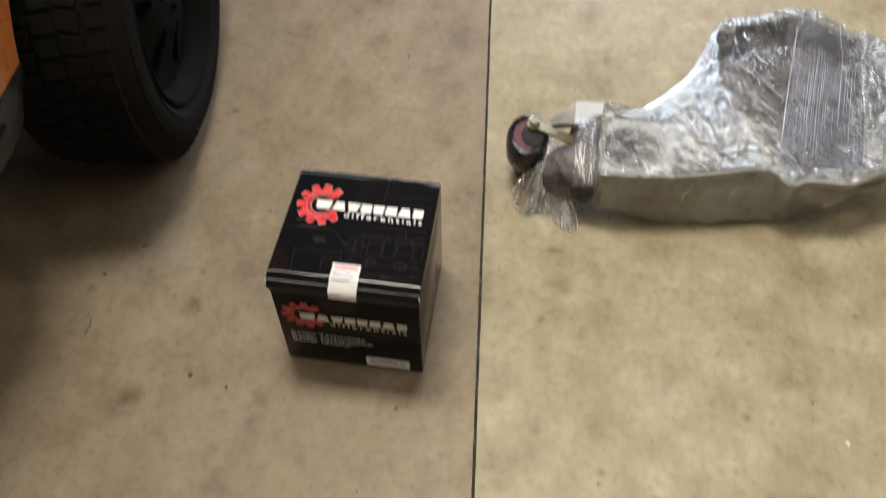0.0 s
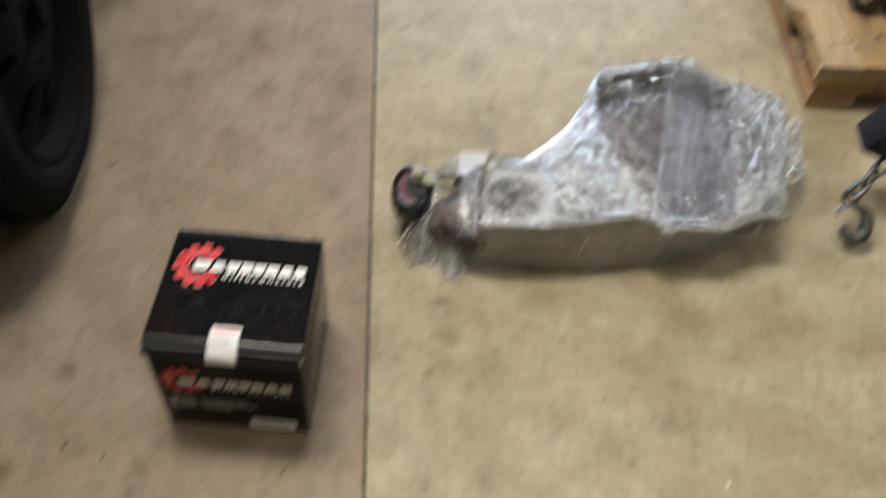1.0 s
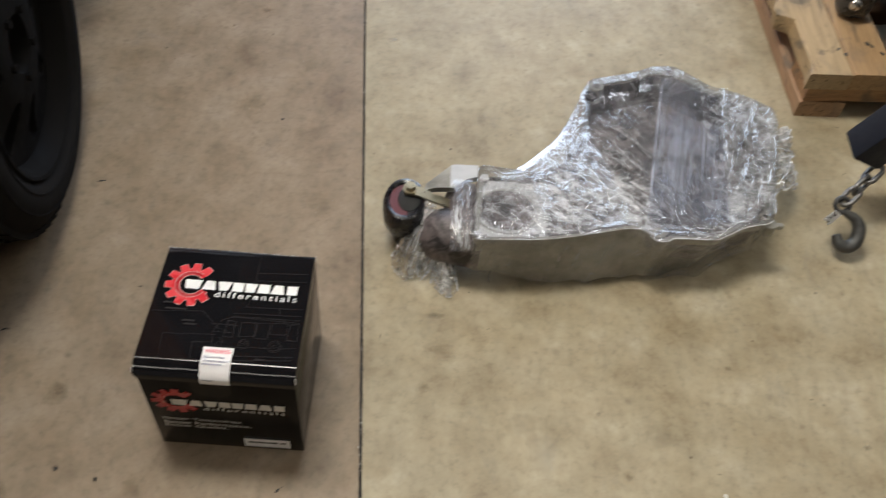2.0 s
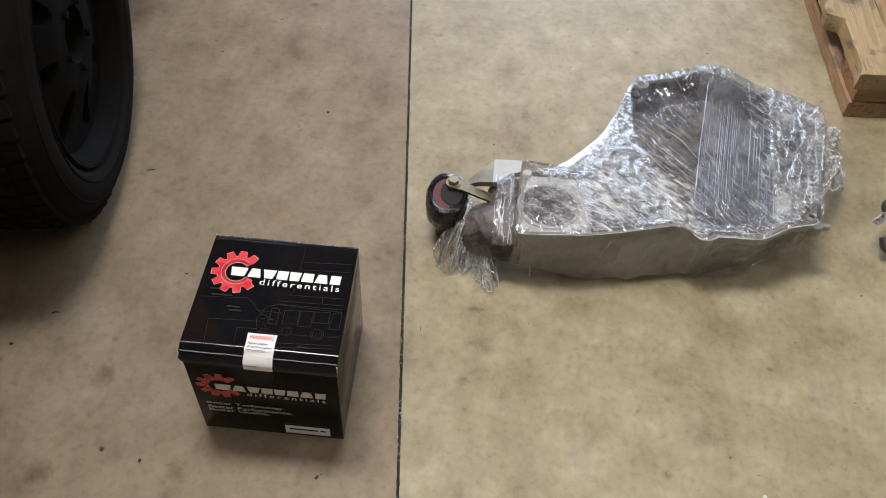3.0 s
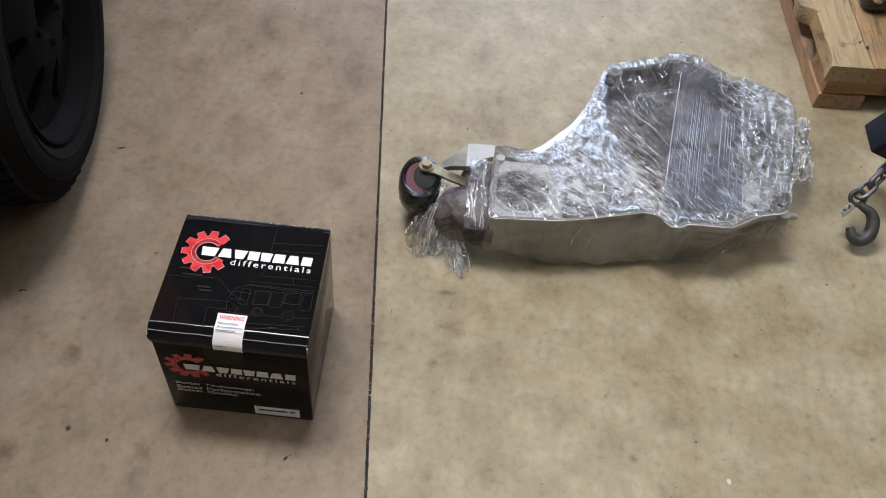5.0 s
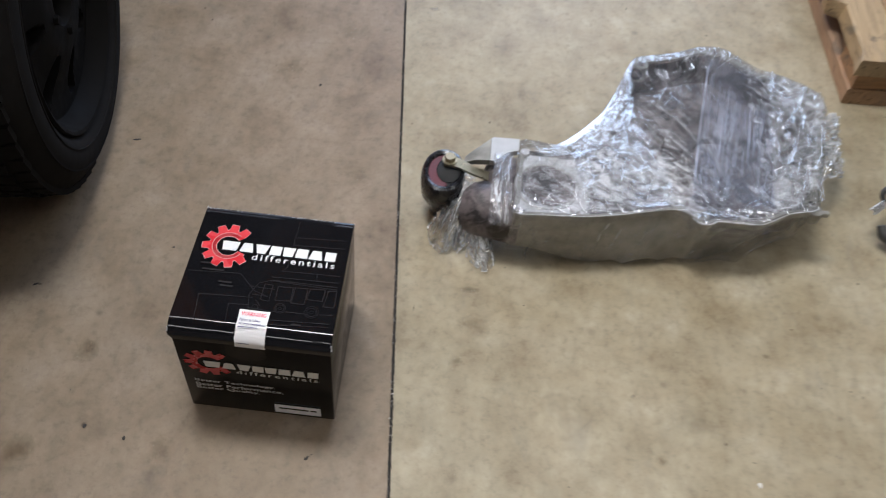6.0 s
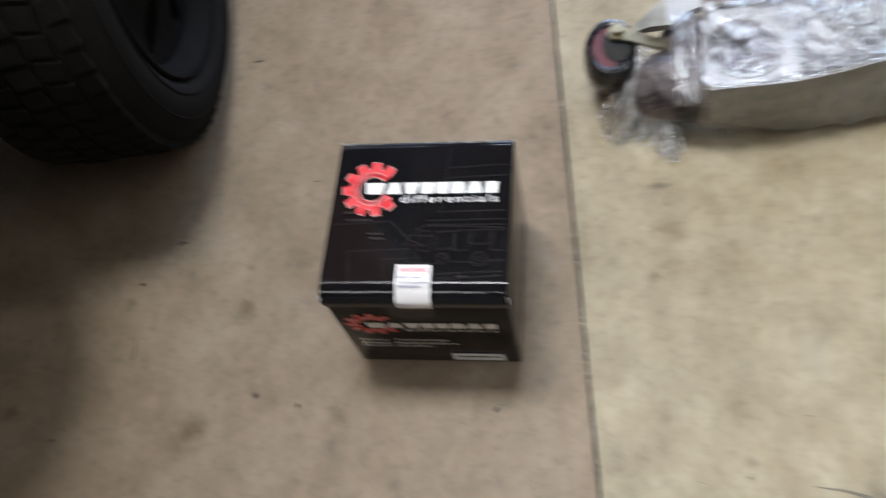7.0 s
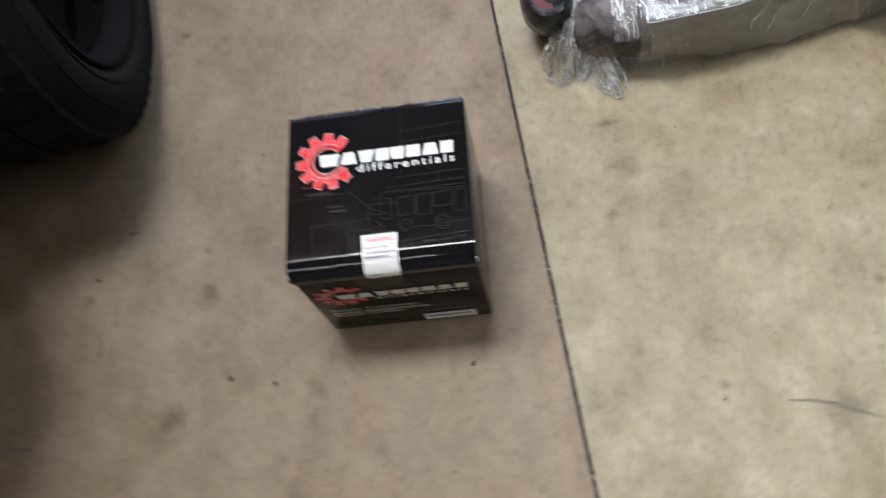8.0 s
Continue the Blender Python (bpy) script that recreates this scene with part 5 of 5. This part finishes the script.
    bm = box((-0.013, -0.006, 0.004), (0.013, 0.006, 0.0055), 0.0004, lm)
    add_box(bm, (-0.013, -0.006, -0.004), (0.013, -0.0045, 0.0042), 0, lm)
    add_box(bm, (-0.013, 0.0045, -0.004), (0.013, 0.006, 0.0042), 0, lm)
    part("safety_latch", bm, STEEL, t, "bright sheet-metal latch", smooth=0)
    # leg with its caster
    part("leg", box((1.290, 0.660, 0.092), (1.360, 0.850, 0.135), 0.004), HOIST_DARK, t, "black steel leg")
    part("leg", box((1.300, 0.66, 0.135), (1.354, 0.72, 0.6), 0.004), HOIST_DARK, t, "black steel leg")
    wm = pose(1.318, 0.700, 0.040) @ Matrix.Rotation(radians(90), 4, "Y")
    wheel = part("caster_wheel", lathe([(0.010, -0.016), (0.034, -0.016), (0.039, -0.012), (0.040, 0.0), (0.039, 0.012), (0.034, 0.016), (0.010, 0.016)], wm, 36, True), RUBBER, t, "black caster wheel")
    part("caster_hub", cyl(0.0095, 0.0095, 0.040, wm, 16), STEEL, wheel)
    bm = box((1.292, 0.675, 0.084), (1.344, 0.725, 0.092), 0.002)
    add_box(bm, (1.292, 0.685, 0.030), (1.297, 0.715, 0.086), 0.001)
    add_box(bm, (1.339, 0.685, 0.030), (1.344, 0.715, 0.086), 0.001)
    part("caster_fork", bm, CHAIN, t)
    # upright strut with a rounded foot, standing on the pallet
    x, y = 1.185, 0.987
    strut = rings([[(x + rx * math.copysign(abs(math.cos(a)) ** 0.6, math.cos(a)), y + ry * math.copysign(abs(math.sin(a)) ** 0.6, math.sin(a)), z) for a in [2 * math.pi * i / 40 for i in range(40)]]
                   for rx, ry, z in ((0.012, 0.010, 0.1148), (0.023, 0.022, 0.1175), (0.029, 0.030, 0.124), (0.032, 0.034, 0.134), (0.032, 0.035, 0.150), (0.032, 0.035, 0.40), (0.032, 0.035, 1.5))], cap=(True, True))
    part("strut", strut, HOIST_GREY, t, "grey strut with a rounded black foot")
    part("strut_bolt", lathe([(0.0005, 0.008), (0.006, 0.0075), (0.0105, 0.005), (0.0125, 0.0), (0.0125, -0.004)], Matrix.Translation((x - 0.010, y - 0.034, 0.158)) @ Matrix.Rotation(radians(80), 4, "X"), 24), STEEL, t, "shiny round bolt head")
    # made-up block on posts, there to keep light off the pallet behind
    for x in (1.24, 1.64):
        part("mast_post", box((x, 1.47, 0.0005), (x + 0.07, 1.54, 0.165), 0.004), HOIST_DARK, t, "added post under the shading block")
    part("mast", box((1.225, 0.945, 0.165), (1.72, 1.55, 1.75), 0.006), HOIST_DARK, t, "added black block that shades the pallet")
    return t


hoist()


# ---- car ----
WX, WY, WR, STEER = -0.2600, 0.496, 0.302, 0.135


def van():
    t = thing("van", "orange van with black trim, parked on the concrete", "van")
    # the front wheel is steered a little; local z runs out of its face
    turned = Matrix.Translation((WX, WY, WR)) @ Matrix.Rotation(STEER, 4, "Z")
    axle = turned @ Matrix.Rotation(radians(90), 4, "Y")
    w = 0.205
    prof = [(0.205, -0.020), (0.214, -0.010), (0.224, -0.003), (0.240, 0.0), (0.256, -0.002), (0.274, -0.010), (0.286, -0.020), (0.294, -0.030), (0.297, -0.045), (0.298, -w * 0.5),
            (0.297, -w + 0.045), (0.294, -w + 0.030), (0.286, -w + 0.020), (0.255, -w + 0.002), (0.220, -w + 0.003), (0.205, -w + 0.020)]
    wheel = part("wheel", lathe(prof, axle, 96), TYRE, t, "worn black tyre on a dull grey wheel")
    bm = bmesh.new()
    for row, (x0, x1) in enumerate(((-0.046, -0.022), (-0.082, -0.052), (-0.118, -0.088), (-0.154, -0.124), (-0.184, -0.160))):
        for k in range(58):
            a = 2 * math.pi * (k + 0.5 * (row % 2)) / 58
            zt = 0.302 if 0 < row < 4 else 0.2985
            add_box(bm, (x0, -0.0126, 0.289), (x1, 0.0126, zt), 0, turned @ Matrix.Rotation(a, 4, "X") @ Matrix.Rotation(0.12 * (-1) ** row, 4, "Z"))
    tagged(part("tread", bm, TYRE, wheel, "blocked tyre tread", smooth=0), kind="stuff")
    for r, x in ((0.230, -0.0012), (0.262, -0.004)):
        part("sidewall_rib", lathe([(r - 0.0015, x - 0.003), (r - 0.001, x + 0.0012), (r + 0.001, x + 0.0012), (r + 0.0015, x - 0.003)], axle, 96), TYRE, wheel)
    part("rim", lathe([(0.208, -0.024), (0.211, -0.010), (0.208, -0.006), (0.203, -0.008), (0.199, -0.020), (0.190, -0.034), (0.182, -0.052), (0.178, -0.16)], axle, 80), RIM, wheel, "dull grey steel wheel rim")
    # wheel face: a dished disc with oval slots round the hub
    n = 200
    rows = []
    for r in [0.186, 0.180, 0.172, 0.162, 0.155, 0.148, 0.138, 0.128, 0.118, 0.108, 0.098, 0.090, 0.082, 0.074, 0.060, 0.045, 0.034, 0.030, 0.001]:
        row = []
        for i in range(n):
            a = 2 * math.pi * i / n
            k = (a + 0.148) / (2 * math.pi / 8)
            da = (k - round(k)) * (2 * math.pi / 8) * r
            slot = ease((1.0 - (da / (0.014 + 0.07 * (r - 0.09))) ** 2 - ((r - 0.132) / 0.040) ** 2) / 0.35)
            x = -0.040 + 0.020 * ease((0.16 - r) / 0.09) - 0.055 * slot - 0.040 * ease((0.038 - r) / 0.004)
            row.append(axle @ Vector((r * math.cos(a), r * math.sin(a), x)))
        rows.append(row)
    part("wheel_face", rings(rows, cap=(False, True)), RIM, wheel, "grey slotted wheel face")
    for k in range(5):
        a = 2 * math.pi * k / 5 + 0.97
        part("wheel_bolt", cyl(0.008, 0.007, 0.010, axle @ Matrix.Translation((0.054 * math.cos(a), 0.054 * math.sin(a), -0.018)), 6), RIM, wheel, smooth=20)
    part("axle_nut", cyl(0.013, 0.011, 0.022, axle @ Matrix.Translation((0, 0, -0.052)), 6), CHAIN, wheel, "bare steel axle nut", smooth=20)
    part("brake_drum", cyl(0.15, 0.15, 0.05, axle @ Matrix.Translation((0, 0, -0.115)), 48), UNDER, t)
    for x, y in ((-1.95, 0.496), (-0.362, 2.86), (-1.95, 2.86)):
        side = Matrix.Translation((x, y, WR)) @ Matrix.Rotation(radians(90 if x > -1 else -90), 4, "Y")
        other = part("wheel", lathe(prof, side, 48), TYRE, t, "worn black tyre on a dull grey wheel")
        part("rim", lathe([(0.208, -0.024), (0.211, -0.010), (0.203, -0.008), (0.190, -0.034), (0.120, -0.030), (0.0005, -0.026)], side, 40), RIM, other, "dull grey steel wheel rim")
    # body shell with the arch round the wheel; its unseen upper part is sized to shade the floor
    arch = [(0.485 + 0.362 * math.cos(a), 0.305 + 0.362 * math.sin(a)) for a in [radians(160 - 6 * i) for i in range(28)]]
    arch = [(y, max(z, 0.30)) for y, z in arch]
    side = [(-0.06, 0.422), (-0.09, 0.60), (-0.07, 0.98), (0.05, 1.25), (0.42, 1.88), (0.60, 1.95), (3.30, 1.95), (3.32, 0.30)] + arch[::-1]
    mx = Matrix(((0, 0, 1, 0), (1, 0, 0, 0), (0, 1, 0, 0), (0, 0, 0, 1)))
    part("side_panel", prism(side, -0.355, -0.325, mx), ORANGE, t, "orange painted side panel")
    part("far_panel", prism(side, -1.99, -1.96, mx), ORANGE, t, "orange painted side panel")
    nose = [(-0.06, 0.422), (-0.09, 0.60), (-0.07, 0.98), (0.05, 1.25), (0.42, 1.88), (0.60, 1.95), (3.30, 1.95), (3.30, 1.91), (0.62, 1.91), (0.45, 1.85), (0.08, 1.23), (-0.04, 0.97), (-0.06, 0.60), (-0.03, 0.422)]
    part("front_and_roof", prism(nose, -1.958, -0.357, mx), ORANGE, t, "unseen orange front panel and roof")
    part("rear_panel", box((-1.958, 3.27, 0.42), (-0.357, 3.30, 1.908)), ORANGE, t, "orange rear panel")
    part("underbody", box((-1.95, -0.02, 0.40), (-0.57, 3.26, 0.44)), UNDER, t)
    well = [(0.485 + 0.380 * math.cos(a), 0.305 + 0.380 * math.sin(a)) for a in [radians(160 - 10 * i) for i in range(17)]]
    well += [(0.485 + 0.400 * math.cos(a), 0.305 + 0.400 * math.sin(a)) for a in [radians(10 * i) for i in range(17)]]
    part("wheel_well", prism(well, -0.56, -0.357, mx), UNDER, t)
    # unseen dark panes, added so the carton lid mirrors no orange
    for y0, y1 in ((0.70, 2.05), (2.11, 3.12)):
        pane = [(y0 + (0.10 if y0 < 1 else 0), 1.84), (y0, 1.10), (y1, 1.10), (y1, 1.84)]
        part("side_window", prism(pane, -0.324, -0.3215, mx), GLASS, t, "unseen dark side window")
    # unseen black strip, added to keep the roof edge out of that reflection
    part("rain_gutter", box((-0.3245, 0.60, 1.842), (-0.316, 3.30, 1.968), 0.002), TRIM, t, "unseen black strip over the windows")
    # black sill and bumper under the panel, ahead of the wheel
    prof = [(-0.40, 0.338), (-0.338, 0.346), (-0.322, 0.362), (-0.319, 0.392), (-0.325, 0.412), (-0.40, 0.419)]
    rows = []
    for y in (-0.12, -0.09, -0.06, -0.03, 0.0, 0.05, 0.10, 0.145, 0.175):
        tuck = 0.03 * ease((y - 0.09) / 0.09) + 0.05 * ease((-0.03 - y) / 0.09)
        rows.append([(x - tuck * (1 if x > -0.39 else 0), y, z + 0.014 * ease((y - 0.04) / 0.1)) for x, z in prof])
    bumper = part("bumper", rings(rows, cap=(True, True)), TRIM, t, "scuffed black plastic bumper end")
    part("bumper_front", box((-1.97, -0.15, 0.338), (-0.402, -0.095, 0.53), 0.02), TRIM, t, "black front bumper")
    part("bumper_strip", sweep([(-0.3185, y, 0.404) for y in (-0.02, 0.0, 0.03, 0.06)], 0.004, 8), RIM, bumper, "worn grey strip")
    part("underbody_front", box((-0.568, -0.02, 0.40), (-0.36, 0.13, 0.44)), UNDER, t)
    return t


van()


# ---- grit and marks on the floor ----
def flake(bm, x, y, size, seed, stretch=1.0, turn=0.0, height=0.35, z=0.0004):
    rng = random.Random(seed)
    n = 7
    top, low = [], []
    for i in range(n):
        a = 2 * math.pi * i / n
        r = size * rng.uniform(0.6, 1.1)
        px, py = r * math.cos(a) * stretch, r * math.sin(a)
        qx, qy = px * math.cos(turn) - py * math.sin(turn), px * math.sin(turn) + py * math.cos(turn)
        low.append(bm.verts.new((x + qx, y + qy, z)))
        top.append(bm.verts.new((x + qx * 0.7, y + qy * 0.7, z + size * height * rng.uniform(0.5, 1))))
    bm.faces.new(top)
    for i in range(n):
        bm.faces.new((low[i], low[(i + 1) % n], top[(i + 1) % n], top[i]))


bm, rng = bmesh.new(), random.Random(77)
for k, (x, y, s, st, tu) in enumerate(((0.069, 0.675, 0.0030, 1.3, 1.5), (-0.143, -0.053, 0.0032, 1.3, 0.8), (-0.084, -0.064, 0.0028, 1.6, 2.2), (0.174, -0.063, 0.0028, 1.6, 0.8), (-0.225, 0.488, 0.0024, 3.6, 0.25), (0.180, -0.057, 0.0014, 1.0, 0), (-0.337, 0.106, 0.0030, 1.5, 0.4), (-0.180, 0.0, 0.0008, 1.2, 1.0))):
    flake(bm, x, y, s, 100 + k, st, tu)
for k in range(150):
    flake(bm, rng.uniform(-0.4, 1.6), rng.uniform(-0.5, 1.4), 0.0004 + 0.0013 * rng.random() ** 3, 200 + k, rng.uniform(1, 2.2), rng.uniform(0, 3))
tagged(part("dirt_specks", bm, SPECK, smooth=0), "dark grit scattered on the concrete", "dirt", kind="stuff")
bm = bmesh.new()
flake(bm, 0.823, -0.026, 0.0038, 5, 1.3, 1.2)
for k in range(5):
    flake(bm, joint_x(y := rng.uniform(-0.3, 1.2)) + rng.uniform(-0.003, 0.003), y, 0.0007 + 0.0004 * rng.random(), 400 + k)
tagged(part("pale_chips", bm, PALE, smooth=0), "pale chips of concrete on the floor", "dirt", kind="stuff")
bm = bmesh.new()
for k in range(420):
    y = rng.uniform(-0.5, 1.4)
    if noise.noise(Vector((y * 14, 3.0, 1.0))) > -0.05:
        flake(bm, joint_x(y) + rng.uniform(-0.0018, 0.0018), y, 0.0006 + 0.0011 * rng.random() ** 2, 900 + k, rng.uniform(1, 2), rng.uniform(0, 3), 0.6, -0.0046)
tagged(part("joint_debris", bm, DUST, smooth=0), "grey crumbs of concrete lying in the joint", "dirt", kind="stuff")
bm = sweep([(-0.329, 0.023, 0.0008), (-0.326, 0.012, 0.0012), (-0.3262, 0.003, 0.0010), (-0.3285, -0.006, 0.0007)], [0.0005, 0.0008, 0.0008, 0.0012], 6)
for x, y, turn, long in ((-0.291, 0.170, 0.6, 0.006), (-0.418, -0.120, 0.5, 0.005)):
    flake(bm, x, y, long * 0.35, 70, 2.6, turn)
tagged(part("twig_scraps", bm, SPECK, smooth=0), "thin dark scraps lying on the concrete", "dirt", kind="stuff")
bm = sweep([(0.545, -0.144, 0.0004), (0.575, -0.147, 0.0004), (0.600, -0.153, 0.0004), (0.622, -0.163, 0.0004), (0.652, -0.175, 0.0004)], [0.0008, 0.0018, 0.0022, 0.0016, 0.0006], 6, flat=0.2)
tagged(part("scuff_mark", bm, STAIN), "thin dark scuff on the concrete", "mark", kind="stuff")

# ---- stains in the concrete ----
STAINED, _nt, _p = shader("soaked_in_stain")
_info = _nt.nodes.new("ShaderNodeObjectInfo")
_nt.links.new(_info.outputs["Color"], _p.inputs["Base Color"])
_p.inputs["Roughness"].default_value = 0.7
_p.inputs["Specular IOR Level"].default_value = 0.2
_off = node(_nt, "ShaderNodeVectorMath", [(0, coords(_nt))])
_off.operation = "LENGTH"
_tc = _nt.nodes.new("ShaderNodeNewGeometry")
_rag = noise_tex(_nt, _tc.outputs["Position"], 55.0, 5.0, 0.65)
_sum = node(_nt, "ShaderNodeMath", [(0, _off.outputs["Value"]), (1, _rag)])
_core = ramp(_nt, _sum.outputs[0], (0.55, 1.0), (1.30, 0.0))
_amount = node(_nt, "ShaderNodeMath", [(0, _core), (1, _info.outputs["Alpha"])])
_amount.operation = "MULTIPLY"
_none = _nt.nodes.new("ShaderNodeBsdfTransparent")
_mix = node(_nt, "ShaderNodeMixShader", [(0, _amount.outputs[0]), (1, _none.outputs[0]), (2, _p.outputs[0])])
_nt.links.new(_mix.outputs[0], _nt.nodes["Material Output"].inputs["Surface"])

GREY_MARKS = ((0.381, 0.253, 0.0344, 0.013, 0.60), (0.643, 0.094, 0.014, 0.011, 0.45), (0.779, 0.032, 0.006, 0.005, 0.8), (1.054, 0.068, 0.015, 0.012, 0.45), (0.297, 0.205, 0.0022, 0.013, 0.8),
              (0.906, 0.247, 0.007, 0.004, 0.8), (0.984, 0.145, 0.007, 0.004, 0.8), (0.819, 0.008, 0.010, 0.004, 0.6), (1.033, 0.354, 0.006, 0.005, 0.8), (-0.144, -0.052, 0.012, 0.009, 0.9),
              (-0.286, 0.171, 0.010, 0.004, 0.7), (0.611, -0.158, 0.085, 0.068, 0.40), (0.055, -0.160, 0.034, 0.028, 0.30), (0.380, -0.066, 0.040, 0.028, 0.24), (0.735, 0.062, 0.100, 0.055, 0.20), (-0.092, 0.832, 0.09, 0.06, 0.16))
BROWN_MARKS = ((0.396, 0.187, 0.060, 0.050, 0.42), (0.370, 0.118, 0.027, 0.022, 0.40), (0.682, -0.005, 0.024, 0.019, 0.50), (0.857, 0.192, 0.015, 0.010, 0.5), (1.002, 0.137, 0.010, 0.009, 0.5),
               (0.958, 0.361, 0.006, 0.005, 0.7), (-0.178, 0.066, 0.040, 0.046, 0.60), (-0.486, -0.087, 0.040, 0.034, 0.50), (-0.348, 0.075, 0.030, 0.022, 0.35), (-0.032, -0.073, 0.045, 0.030, 0.40), (-0.193, 0.852, 0.007, 0.007, 0.8), (-0.072, 0.936, 0.012, 0.010, 0.6),
               (0.006, 0.708, 0.076, 0.066, 0.32), (-0.221, -0.098, 0.046, 0.052, 0.55), (0.518, 0.065, 0.110, 0.055, 0.18), (0.104, 0.830, 0.080, 0.058, 0.22), (0.171, 0.461, 0.056, 0.045, 0.20))
RED_MARKS = ((0.250, 0.603, 0.006, 0.006, 0.5), (0.824, 0.947, 0.010, 0.006, 0.9))
RUST_MARKS = ((-0.009, 0.994, 0.028, 0.026, 0.55),)
PALE_MARKS = ((0.260, 0.930, 0.026, 0.016, 0.40), (1.120, 0.085, 0.105, 0.088, 0.28), (0.560, 0.020, 0.09, 0.06, 0.18))
disc = None
for marks, tone in ((GREY_MARKS, (0.145, 0.130, 0.105)), (BROWN_MARKS, (0.200, 0.140, 0.075)), (RED_MARKS, (0.300, 0.060, 0.060)), (RUST_MARKS, (0.270, 0.130, 0.060)), (PALE_MARKS, (0.520, 0.510, 0.470))):
    for k, (x, y, rx, ry, much) in enumerate(marks):
        if disc is None:
            bm = bmesh.new()
            bmesh.ops.create_circle(bm, cap_ends=True, segments=32, radius=1.0)
            disc = mesh_of("stain", bm, STAINED, 0)
        ob = new("stain", disc)
        ob.parent = floor
        ob.matrix_world = Matrix.Translation((x, y, 0.0003 + 0.00002 * k)) @ Matrix.Rotation(0.9 * k if rx < 1.6 * ry and ry < 1.6 * rx else 0.0, 4, "Z") @ Matrix.Diagonal((rx, ry, 1, 1))
        ob.color = (*tone, 0.7 * much)
